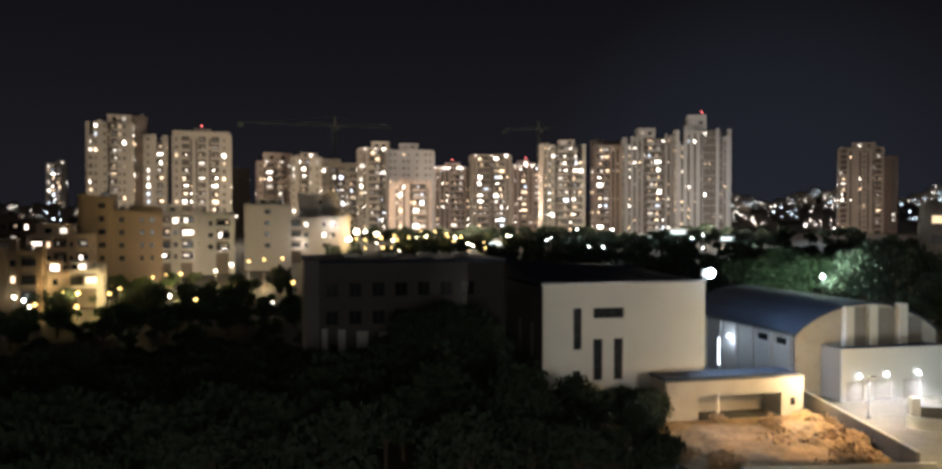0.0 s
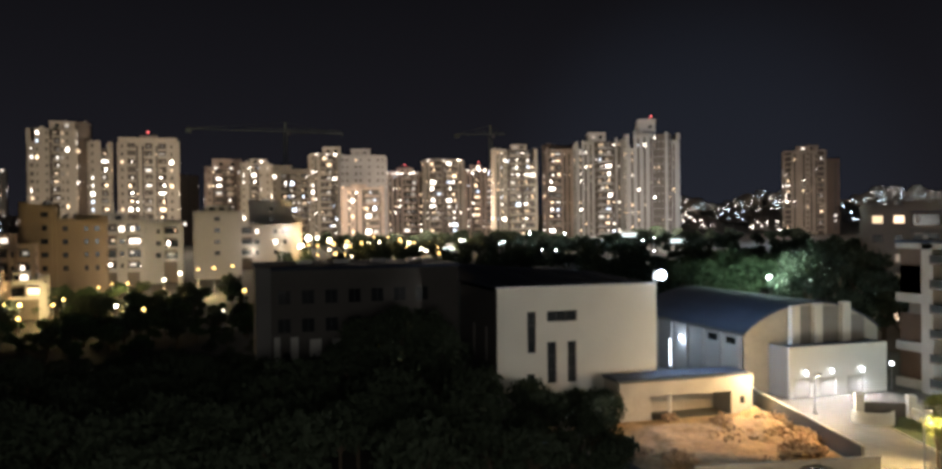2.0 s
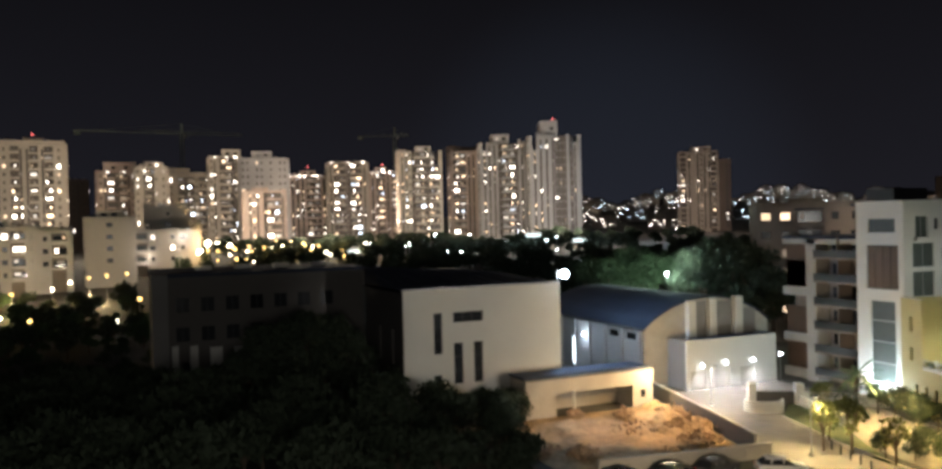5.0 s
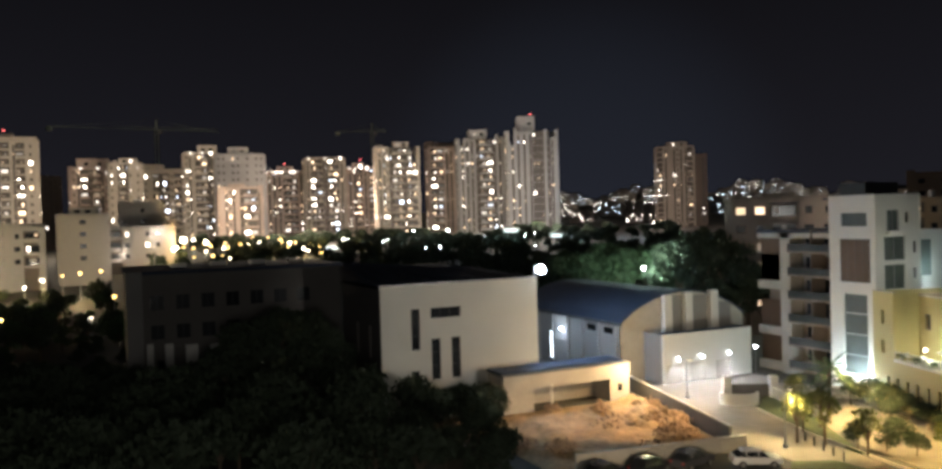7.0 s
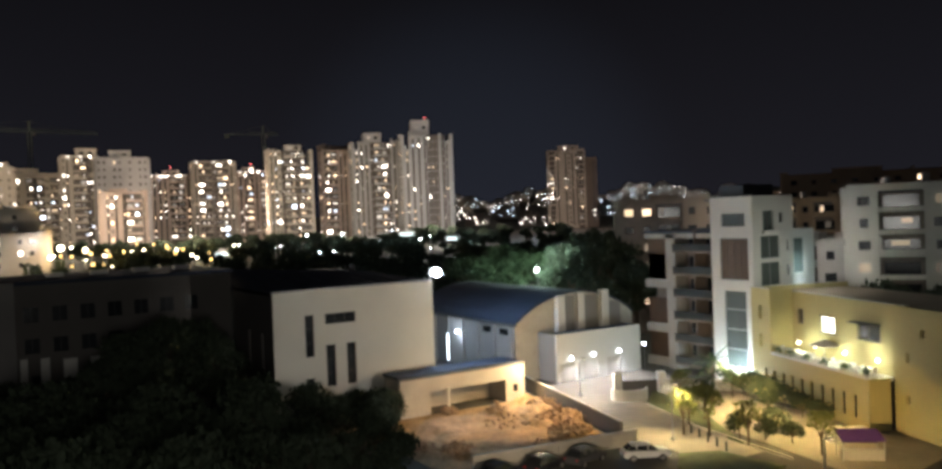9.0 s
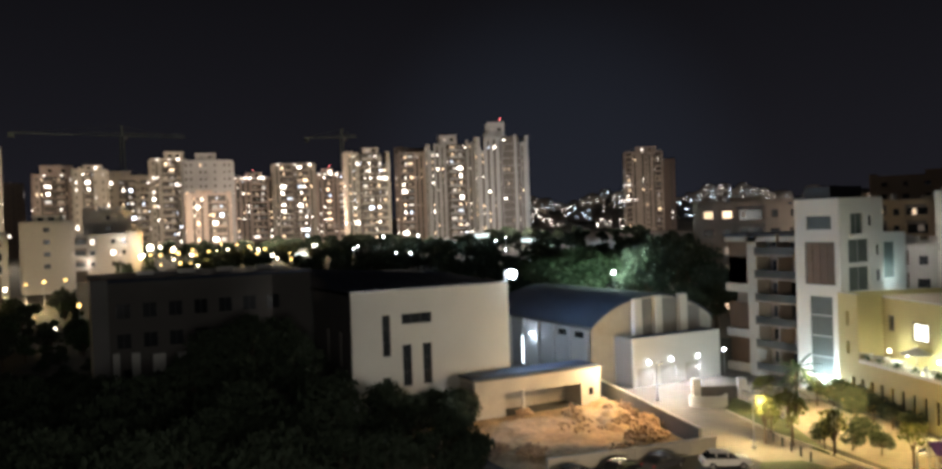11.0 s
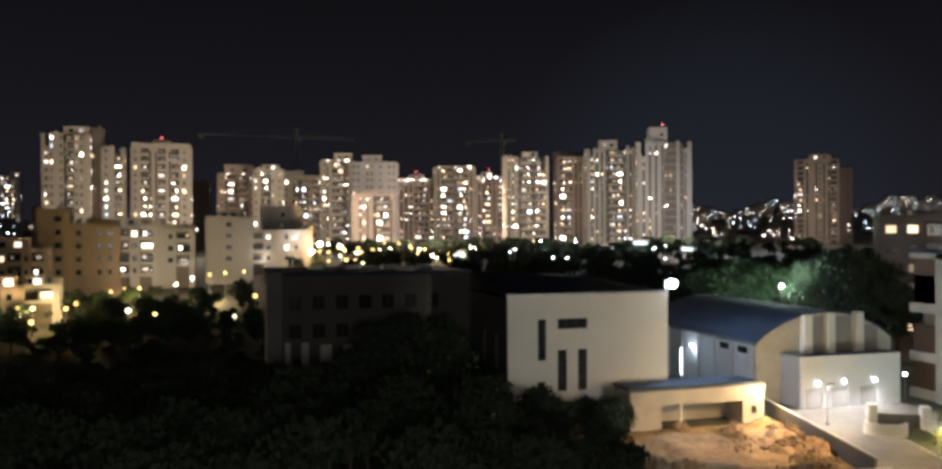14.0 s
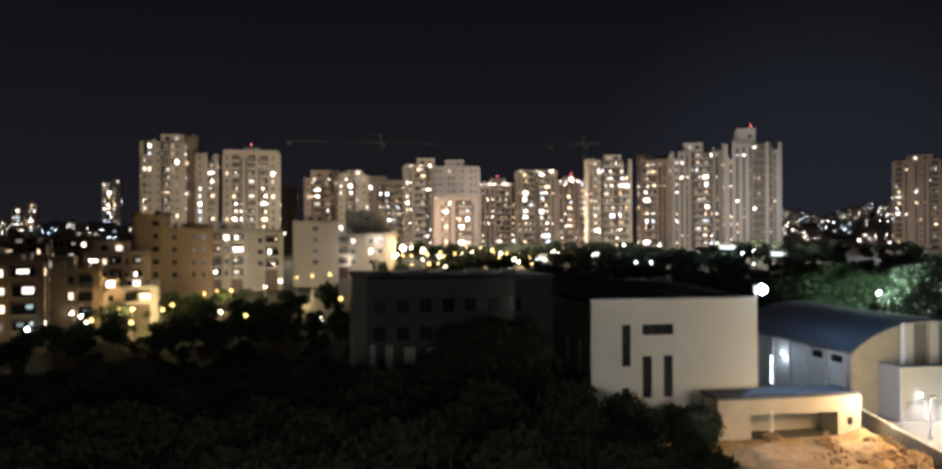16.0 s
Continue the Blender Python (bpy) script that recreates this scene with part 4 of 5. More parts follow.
        for f in ((0, 1, 5, 4), (2, 3, 7, 6), (4, 5, 6, 7)):
            bm.faces.new([q[j] for j in f])
    bmesh.ops.remove_doubles(bm, verts=bm.verts, dist=0.001)
    part("rounded_wall", bm, M_WHITE, b, "pale rounded planter wall")


build_booth()
low_wall("garden_wall", (73.0, 75.2), (79.4, 68.4), 1.3, 0.3, M_WHITE, "white garden wall before the apartment block")
rough_patch("earth_mound", 49.5, 58.6, 66, 82.2, M_SAND, 0.8, 9.0, "heaped sandy earth along the wall", 40, 0.05, 54.2)
low_wall("garden_wall", (67.6, 62.6), (71.6, 74.4), 1.2, 0.3, M_CONCRETE, "pale wall along the grass strip")


def street_lamp(x, y, h, arm, label, rz=0):
    s = thing("street_lamp", label, "street lamp", pose(x, y, 0.05, 0, 0, rz), "street lamps")
    bm = bmesh.new()
    cyl(bm, 0, 0, 0, h, 0.10, 0.06)
    part("pole", bm, M_METAL, s)
    part("base", boxes((-0.18, 0.18, -0.18, 0.18, 0, 0.35), bevel=0.03), M_METAL, s)
    a = part("arm", boxes((0, arm, -0.04, 0.04, h - 0.06, h + 0.02)), M_METAL, s)
    part("lamp_head", boxes((arm - 0.1, arm + 0.55, -0.16, 0.16, h - 0.1, h + 0.06), bevel=0.03), M_DARKMETAL, a)
    part("lamp_glass", boxes((arm, arm + 0.45, -0.12, 0.12, h - 0.14, h - 0.1)), G_POLE, a, "glowing warm lamp glass")


street_lamp(57.1, 57.8, 5.5, 0.4, "slim pale street lamp at the car park")
street_lamp(50.7, 36.7, 5.6, 0.4, "slim pale street lamp by the lane")
street_lamp(62.9, 79.0, 4.6, 0.3, "short lamp post on the driveway")


def car(x, y, rz, paint, label):
    c = thing("car", label, "car", pose(x, y, 0.05, 0, 0, rz), "parked cars")
    W = 0.88
    low = ((-2.1, 0.35), (2.05, 0.35), (2.12, 0.62), (2.0, 0.80), (1.05, 0.93), (-1.95, 0.97), (-2.12, 0.75))
    bm = bmesh.new()
    vs = [[bm.verts.new((px, s * W, pz)) for px, pz in low] for s in (-1, 1)]
    bm.faces.new(vs[0]), bm.faces.new(vs[1][::-1])
    for k in range(len(low)):
        j = (k + 1) % len(low)
        bm.faces.new((vs[0][k], vs[1][k], vs[1][j], vs[0][j]))
    bmesh.ops.recalc_face_normals(bm, faces=bm.faces)
    bmesh.ops.bevel(bm, geom=list(bm.edges), offset=0.06, segments=2, affect="EDGES")
    part("body", bm, paint, c)
    cab = ((1.0, 0.93), (0.35, 1.42), (-1.25, 1.45), (-1.85, 0.97))
    for nm, k0, mt, grow in (("cabin_glass", 0.0, M_GLASS, 0.0), ("roof_panel", 1.0, paint, 0.02)):
        bm = bmesh.new()
        pts = cab if not k0 else ((0.42, 1.40), (0.30, 1.47), (-1.2, 1.50), (-1.36, 1.40))
        vv = [[bm.verts.new((px, s * (W - 0.06 - 0.22 * (pz - 0.93) / 0.5 + grow), pz)) for px, pz in pts] for s in (-1, 1)]
        bm.faces.new(vv[0]), bm.faces.new(vv[1][::-1])
        for k in range(4):
            j = (k + 1) % 4
            bm.faces.new((vv[0][k], vv[1][k], vv[1][j], vv[0][j]))
        bmesh.ops.recalc_face_normals(bm, faces=bm.faces)
        part(nm, bm, mt, c, "dark car glass" if mt is M_GLASS else "")
    for s in (-1, 1):
        for px in (0.05, -0.95):
            part("door_pillar", boxes((px - 0.05, px + 0.05, s * 0.72 - 0.035, s * 0.72 + 0.035, 0.95, 1.42)), paint, c)
    for px in (1.32, -1.30):
        for s in (-1, 1):
            bm = bmesh.new()
            v = cyl(bm, 0, 0, -0.11, 0.11, 0.32, seg=18)
            bmesh.ops.rotate(bm, cent=(0, 0, 0), matrix=Matrix.Rotation(math.pi / 2, 3, "X"), verts=v)
            bmesh.ops.translate(bm, vec=(px, s * (W - 0.06), 0.32), verts=v)
            wh = part("wheel", bm, M_RUBBER, c)
            bm = bmesh.new()
            v = cyl(bm, 0, 0, -0.012, 0.012, 0.2, seg=14)
            bmesh.ops.rotate(bm, cent=(0, 0, 0), matrix=Matrix.Rotation(math.pi / 2, 3, "X"), verts=v)
            bmesh.ops.translate(bm, vec=(px, s * (W + 0.065), 0.32), verts=v)
            part("rim", bm, M_METAL, wh)
    for s in (-1, 1):
        part("headlight", boxes((2.0, 2.09, s * 0.62 - 0.16, s * 0.62 + 0.16, 0.62, 0.76), bevel=0.02), M_METAL, c)
        part("tail_light", boxes((-2.13, -2.05, s * 0.66 - 0.12, s * 0.66 + 0.12, 0.70, 0.88), bevel=0.02), mat("red_lens", (0.3, 0.02, 0.02), 0.3, bump=0), c)


P_WHITE = mat("white_car_paint", (0.7, 0.7, 0.68), 0.25, 0.0, var=0.03, bump=0)
P_DARK = mat("dark_car_paint", (0.03, 0.03, 0.035), 0.25, 0.2, var=0.05, bump=0)
P_GREY = mat("grey_car_paint", (0.12, 0.12, 0.13), 0.25, 0.4, var=0.05, bump=0)
car(50.9, 55.0, -28, P_WHITE, "white hatchback parked in the car park")
car(46.0, 57.4, 14, P_GREY, "dark grey car parked along the plot wall")
car(41.8, 57.8, 20, P_DARK, "black car parked along the plot wall")
car(37.6, 58.4, 22, P_DARK, "black car parked beside another")


# ---- apartment block with brown screens ----
def plant_mesh(seed):
    rg = random.Random(seed)
    verts, faces = [], []
    for _ in range(70):
        c = Vector((rg.gauss(0, 0.16), rg.gauss(0, 0.3), 0.6 + rg.gauss(0, 0.2)))
        m = Euler((rg.random() * 6, rg.random() * 6, rg.random() * 6)).to_matrix()
        b = len(verts)
        verts += [tuple(c + m @ Vector(p) * 0.16) for p in ((-1, 0, 0), (0, -0.4, 0), (1, 0, 0), (0, 0.4, 0))]
        faces.append((b, b + 1, b + 2, b + 3))
    me = bpy.data.meshes.new("leaves")
    me.from_pydata(verts, [], faces)
    me.materials.append(M_LEAF)
    return me


def build_block():
    t = thing("apartment_block", "white modern apartment block with brown screens and balconies", "apartment house")
    X, Y, H = 81.8, 68.2, 23.6
    left = ((69.3, 73.0, 19.9, 21.5), (68.9, 73.3, 13.2, 18.4), (69.4, 72.8, 2.2, 11.8))
    part("wall", wall_y(Y, 74.8, X, X + 0.35, 0, H, left), M_WHITE, t)
    right = ((83.8, 85.8, 19.2, 21.7), (83.3, 86.8, 15.8, 18.6), (83.3, 86.8, 12.4, 15.3), (88.2, 88.7, 16.6, 17.9), (88.2, 88.7, 13.5, 14.8), (86.9, 87.5, 20.2, 21.4))
    part("wall", wall_x(X + 0.35, 89.2, Y, Y + 0.35, 0, H, right), M_WHITE, t)
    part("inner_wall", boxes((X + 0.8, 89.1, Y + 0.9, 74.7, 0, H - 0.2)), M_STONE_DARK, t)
    part("back_wall", boxes((89.2, 89.5, Y, 76, 0, H)), M_WHITE, t)
    part("roof", boxes((X + 0.35, 89.2, Y + 0.35, 76, H - 0.4, H - 0.2)), M_ROOF, t)
    part("roof_box", boxes((83.2, 88.8, 70.5, 74.5, H - 0.2, H + 1.5), bevel=0.05), M_DARKMETAL, t, "dark roof plant box")
    part("roof_edge", boxes((X - 0.05, 89.3, Y - 0.05, Y + 0.2, H + 0.003, H + 0.12), (X - 0.05, X + 0.2, Y + 0.2, 74.8, H + 0.003, H + 0.12)), M_DARKMETAL, t)
    # openings of the left face
    part("window", boxes((X + 0.2, X + 0.25, 69.3, 73.0, 19.9, 21.5)), M_TEAL, t)
    sc = part("sun_screen", boxes((X + 0.16, X + 0.2, 68.9, 73.3, 13.2, 18.4)), M_TEAL, t, "tall screen of brown panels")
    for k in range(4):
        part("panel", boxes((X + 0.08, X + 0.16, 68.95 + 1.09 * k, 69.95 + 1.09 * k, 13.3, 18.3)), M_BROWN, sc)
    sc = part("glazing", boxes((X + 0.2, X + 0.25, 69.4, 72.8, 2.2, 11.8)), M_TEAL, t, "tall grey-green stair glazing")
    for k in range(3):
        part("transom", boxes((X + 0.1, X + 0.2, 69.4, 72.8, 4.4 + 2.5 * k, 4.55 + 2.5 * k)), M_METAL, sc)
    for a, b, c, d in right:
        w = part("window", boxes((a, b, Y + 0.2, Y + 0.25, c, d)), M_TEAL if b - a > 1 else M_GLASS, t)
        if b - a > 1:
            part("window_frame", boxes(((a + b) / 2 - 0.04, (a + b) / 2 + 0.04, Y + 0.12, Y + 0.2, c, d), (a, b, Y + 0.12, Y + 0.2, c, c + 0.08)), M_METAL, w)
    part("planter", boxes((83.5, 86.0, Y - 0.5, Y, 18.9, 19.3), bevel=0.02), M_WHITE, t)
    # balcony wing
    WX = 84.0
    # recessed walls and slabs in a darker colour than the block's front
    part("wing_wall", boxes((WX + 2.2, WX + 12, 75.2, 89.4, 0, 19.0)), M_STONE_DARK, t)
    part("wing_roof", boxes((WX - 0.1, WX + 12, 75.1, 89.5, 19.0, 19.35)), M_ROOF, t)
    part("wing_pier", boxes((WX, WX + 2.2, 83.4, 85.2, 0, 19.0), bevel=0.03), M_CONCRETE, t, "pale pier between balconies")
    part("wing_edge", boxes((WX, WX + 2.2, 75.2, 89.4, 18.3, 19.0)), M_CONCRETE, t)
    for k, z in enumerate((0.2, 5.0, 11.3)):
        part("balcony_slab", boxes((WX, WX + 2.2, 85.2, 89.4, z, z + 1.15)), M_CONCRETE, t)
        part("balcony_screen", boxes((WX + 0.7, WX + 0.8, 85.2, 89.4, z + 1.15, z + 4.8)), M_BROWN, t, "brown sliding screen")
    part("balcony_screen", boxes((WX + 0.7, WX + 0.8, 85.2, 89.4, 12.5, 18.3)), M_BROWN, t, "brown sliding screen")
    for k in range(6):
        z = 1.0 + 3.1 * k
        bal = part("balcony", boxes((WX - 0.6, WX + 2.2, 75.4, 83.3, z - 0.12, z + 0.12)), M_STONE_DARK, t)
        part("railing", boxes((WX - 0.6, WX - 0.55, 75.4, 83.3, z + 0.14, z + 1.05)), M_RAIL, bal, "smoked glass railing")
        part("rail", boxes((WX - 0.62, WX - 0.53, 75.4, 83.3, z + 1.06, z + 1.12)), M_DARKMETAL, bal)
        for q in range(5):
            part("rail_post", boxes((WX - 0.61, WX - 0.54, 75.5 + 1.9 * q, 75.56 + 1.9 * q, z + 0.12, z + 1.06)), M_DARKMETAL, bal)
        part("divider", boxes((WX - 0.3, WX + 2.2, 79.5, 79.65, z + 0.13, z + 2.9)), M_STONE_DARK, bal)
        part("balcony_door", boxes((WX + 2.1, WX + 2.18, 77.0, 78.7 if k in (1, 4) else 80.4, z + 0.15 if k not in (1, 4) else z + 1.0, z + 2.5)), (G_DIM if k in (1, 4) else M_GLASS), t)
        part("window", boxes((WX + 2.1, WX + 2.18, 81.2, 82.6, z + 0.9, z + 2.3)), M_GLASS, t)
    for z in (7.4, 4.3):
        lb = thing("balcony_lamp", "small white lamp on a balcony wall", "lamp", pose(WX + 2.0, 81.0, z + 2.0), "balcony lamps")
        bm = bmesh.new()
        bmesh.ops.create_icosphere(bm, subdivisions=2, radius=0.12)
        part("globe", bm, G_LAMP, lb)
        part("bracket", boxes((0.05, 0.12, -0.05, 0.05, -0.05, 0.05)), M_DARKMETAL, lb)
    for k in range(5):
        pl = thing("balcony_planter", "dark leafy plant in a balcony box", "plant", pose(WX - 0.3, 76.4 + 1.3 * k, 1.14 + 3.1 * (k % 5)), "balcony plants")
        part("pot", boxes((-0.2, 0.2, -0.5, 0.5, 0, 0.35), bevel=0.02), M_BROWN, pl)
        ob = new("leaves", plant_mesh(k))
        ob.parent = pl
    # lower annex to the right, lit from below
    part("annex", boxes((89.6, 95.5, 69.6, 78, 0, 19.2)), M_WHITE, t, "white rear annex")
    part("annex_window", boxes((90.0, 93.0, 69.5, 69.57, 13.6, 18.0)), M_TEAL, t)


build_block()


# ---- yellow house with terrace ----
def build_yellow():
    m = pose(-14.11, 31.62, 0, 0, 0, -19.5)
    t = thing("yellow_house", "yellow rendered house with a brightly lit terrace", "house", m)
    X, F = 77.0, 5.1
    holes = [(46.4 + 1.75 * k, 46.95 + 1.75 * k, 1.0, 3.3) for k in range(10)]
    part("lower_wall", wall_y(44.85, 64.9, X, X + 0.3, 0, F, holes), M_YELLOW, t)
    for a, b, c, d in holes:
        w = part("window", boxes((X + 0.18, X + 0.22, a, b, c, d)), M_GLASS, t)
        part("window_frame", boxes((X + 0.1, X + 0.18, a, b, c, c + 0.08), (X + 0.1, X + 0.18, a, b, (c + d) / 2 - 0.03, (c + d) / 2 + 0.03)), M_DARKMETAL, w)
    part("corner_wall", wall_y(61.3, 64.9, X, X + 0.3, F, 12.6, ((63.0, 63.6, 9.0, 10.6), (63.0, 63.6, 5.8, 7.2))), M_YELLOW, t)
    part("corner_return", boxes((X + 0.3, X + 3.0, 61.3, 61.6, F, 12.6)), M_YELLOW, t)
    part("flank_wall", boxes((X, 90, 64.9, 65.2, 0, 12.6)), M_YELLOW, t)
    up = ((53.6, 56.0, 8.2, 9.9), (46.7, 49.9, 8.3, 9.7), (59.4, 60.0, 8.8, 10.2))
    part("upper_wall", wall_y(43.0, 61.3, X + 3.0, X + 3.3, F, 12.2, up), M_YELLOW, t)
    part("front_return", boxes((X, X + 2.4, 44.55, 44.85, 0, F)), M_YELLOW, t)
    part("front_wall", wall_y(34.0, 44.0, X + 2.4, X + 2.7, 0, 12.2, ((42.0, 42.5, 3.0, 3.9), (42.0, 42.5, 7.0, 7.9), (40.0, 40.5, 9.5, 10.3))), M_YELLOW, t)
    part("front_side", boxes((X + 2.7, X + 3.0, 43.7, 44.0, F, 12.2)), M_YELLOW, t)
    part("roof", boxes((X + 3.3, 90, 34, 64.9, 11.8, 12.1)), M_TAN, t, "ochre flat roof")
    part("roof_edge", boxes((X + 2.9, X + 3.4, 43.0, 61.3, 12.2, 12.32), (X - 0.05, X + 0.35, 61.3, 65.2, 12.603, 12.72)), M_CONCRETE, t)
    part("terrace_floor", boxes((X + 0.3, X + 3.0, 44.85, 61.3, F - 0.3, F)), M_WHITE, t)
    pr = part("terrace_parapet", boxes((X, X + 0.12, 44.9, 61.25, F, F + 0.3)), M_WHITE, t, "pale terrace parapet")
    part("rail", boxes((X + 0.02, X + 0.08, 44.9, 61.25, F + 1.05, F + 1.12)), M_METAL, pr)
    for k in range(14):
        part("rail_post", boxes((X + 0.03, X + 0.07, 45.1 + 1.23 * k, 45.15 + 1.23 * k, F + 0.3, F + 1.05)), M_METAL, pr)
    for i, (a, b, c, d) in enumerate(up):
        w = part("window", boxes((X + 3.14, X + 3.2, a, b, c, d)), mat("bright_window", (0.5, 0.5, 0.5), 0.3, bump=0, emit=(1.0, 0.93, 0.75), strength=3) if i == 0 else M_GLASS, t, "lit window" if i == 0 else "")
        part("window_frame", boxes((X + 2.94, X + 3.0, a - 0.1, a, c, d), (X + 2.94, X + 3.0, b, b + 0.1, c, d), (X + 3.05, X + 3.12, (a + b) / 2 - 0.05, (a + b) / 2 + 0.05, c, d), (X + 2.9, X + 3.0, a - 0.15, b + 0.15, d, d + 0.15), (X + 2.9, X + 3.0, a - 0.15, b + 0.15, c - 0.12, c)), M_DARKWALL, w)
    hood = part("awning", boxes((X + 1.9, X + 2.98, 46.4, 50.2, 9.95, 10.05)), M_DARKWALL, t, "dark awning over a window")
    for y in (60.2, 57.0, 52.0, 47.0):
        lb = thing("terrace_lamp", "bright lamp on the terrace wall", "lamp", m @ pose(X + 2.92, y, F + 1.3), "terrace lamps")
        bm = bmesh.new()
        bmesh.ops.create_icosphere(bm, subdivisions=2, radius=0.17)
        part("globe", bm, G_LAMPW, lb, "glowing globe")
        part("bracket", boxes((-0.02, 0.08, -0.06, 0.06, -0.1, 0.1)), M_DARKMETAL, lb)
    par = thing("parasol", "pale open parasol on the terrace", "parasol", m @ pose(X + 1.6, 53.6, F))
    bm = bmesh.new()
    cyl(bm, 0, 0, 0, 2.3, 0.04)
    part("pole", bm, M_METAL, par)
    bm = bmesh.new()
    cyl(bm, 0, 0, 2.0, 2.6, 1.6, 0.05, 8)
    part("canopy", bm, M_WHITE, par)
    for y in (47.0, 50.4, 56.8, 59.6):
        table = thing("terrace_table", "white terrace table with pale top", "table", m @ pose(X + 1.4, y, F), "terrace tables")
        part("tabletop", boxes((-0.5, 0.5, -0.8, 0.8, 0.7, 0.75), bevel=0.01), M_WHITE, table)
        for sx in (-0.42, 0.42):
            for sy in (-0.7, 0.7):
                part("leg", boxes((sx - 0.03, sx + 0.03, sy - 0.03, sy + 0.03, 0, 0.7)), M_WHITE, table)
        for sy in (-1.3, 1.3):
            ch = thing("terrace_chair", "white terrace chair beside a table", "chair", m @ pose(X + 1.4, y + sy, F), "terrace chairs")
            part("seat", boxes((-0.25, 0.25, -0.25, 0.25, 0.42, 0.47), bevel=0.01), M_WHITE, ch)
            part("backrest", boxes((-0.25, 0.25, 0.22 if sy > 0 else -0.26, 0.26 if sy > 0 else -0.22, 0.47, 0.95), bevel=0.01), M_WHITE, ch)
            for sx in (-0.22, 0.22):
                for lx in (-0.22, 0.22):
                    part("leg", boxes((sx - 0.02, sx + 0.02, lx - 0.02, lx + 0.02, 0, 0.42)), M_METAL, ch)
    for k, y in enumerate((45.6, 48.8, 52.0, 55.2, 58.2, 60.8)):
        pl = thing("terrace_plant", "leafy plant in a pale pot on the terrace", "plant", m @ pose(X + 0.5, y, F), "terrace plants")
        bm = bmesh.new()
        cyl(bm, 0, 0, 0, 0.45, 0.2, 0.28, 12)
        part("pot", bm, M_CONCRETE, pl)
        ob = new("leaves", plant_mesh(40 + k))
        ob.parent = pl


build_yellow()

# houses behind the block
BACK = (
    (44.9, 150, 17, 10, 23.6, -44, M_STONE_DARK, "wwbww", 0.5, (0.3, 0.6, 1.5), "dim low apartment house with warm windows"),
    (51.0, 175, 26, 10, 23.0, -48, M_TAN, "bwBwbwB", 0.45, (0.2, 0.6, 2.4), "brown terraced house with warm lights"),
    (58.9, 128, 13, 10, 24.0, -58, M_WHITE, "wbw", 0.30, None, "white corner house with dark windows"),
    (57.0, 240, 40, 12, 30.0, -56, M_STONE_DARK, "wwwwwwww", 0.12, (0.3, 0.6, 2.0), "long dark apartment house against the sky"),
    (52.9, 128, 12, 8, 16.5, -52, M_STONE_GREY, "wbw", 0.3, None, "low grey terrace house"),
)
for i, (az, dist, w, d, top, rz, wall, bays, lit, pent, label) in enumerate(BACK):
    a = radians(az)
    tower(label, (dist + d / 2) * math.sin(a), (dist + d / 2) * math.cos(a), w, d, top, rz, wall, bays, lit, pent=pent, seed=i + 90,
          category="apartment house", group="houses behind the block", name="apartment_house", z0=0, glows=(G_DIM, G_DIM, G_WARM))

# ---- trees ----
# the street lamps' yellow light is put into this leaf colour
M_LEAF_LAMPLIT = mat("young_foliage", (0.12, 0.13, 0.03), 0.7, var=0.4, scale=2, fine=6, bump=0)


def leaf_mesh(name, blobs, count, size, material, seed):
    """A crown of many small leaf clumps scattered through uneven lumps."""
    rng = random.Random(seed)
    verts, faces = [], []
    total = sum(b[3] ** 2 for b in blobs)
    for bx, by, bz, br in blobs:
        for _ in range(int(count * br * br / total)):
            d = Vector((rng.gauss(0, 1), rng.gauss(0, 1), rng.gauss(0, 1))).normalized()
            r = br * (0.55 + 0.5 * rng.random())
            c = Vector((bx, by, bz)) + Vector((d.x * r, d.y * r, d.z * r * 0.8))
            s = size * (0.5 + rng.random())
            m = Euler((rng.random() * 6.3, rng.random() * 6.3, rng.random() * 6.3)).to_matrix()
            b = len(verts)
            for p in ((-1, 0, 0), (-0.2, -0.55, 0.15), (1, 0, 0), (0.2, 0.55, 0.15)):
                v = c + m @ Vector(p) * s
                verts.append(tuple(v))
            faces.append((b, b + 1, b + 2, b + 3))
    me = bpy.data.meshes.new(name)
    me.from_pydata(verts, [], faces)
    me.materials.append(material)
    return me


def limb(bm, a, b, r0, r1, seg=7):
    a, b = Vector(a), Vector(b)
    q = (b - a).to_track_quat("Z", "Y").to_matrix().to_4x4()
    r = bmesh.ops.create_cone(bm, cap_ends=True, segments=seg, radius1=r0, radius2=r1, depth=(b - a).length)
    bmesh.ops.transform(bm, matrix=Matrix.Translation((a + b) / 2) @ q, verts=r["verts"])


def tree(label, h, spread, seed, material, count=1100, size=0.32):
    rng = random.Random(seed)
    t = thing("tree", label, "tree", pose(0, 0, -500), "trees")
    bm = bmesh.new()
    limb(bm, (0, 0, 0), (0.1, 0.05, h * 0.5), h * 0.03, h * 0.018, 9)
    blobs = []
    for k in range(7):
        a = k * 2.4 + rng.random()
        r = spread * (0.25 + 0.55 * rng.random())
        p = (r * math.cos(a), r * math.sin(a), h * (0.5 + 0.38 * rng.random()))
        limb(bm, (0.1, 0.05, h * (0.3 + 0.15 * rng.random())), p, h * 0.012, h * 0.004)
        blobs.append((*p, spread * (0.35 + 0.22 * rng.random())))
    blobs.append((0, 0, h * 0.86, spread * 0.45))
    part("trunk", bm, M_BARK, t)
    ob = new("crown", leaf_mesh("crown", blobs, count, size, material, seed + 1))
    ob.parent = t
    return t


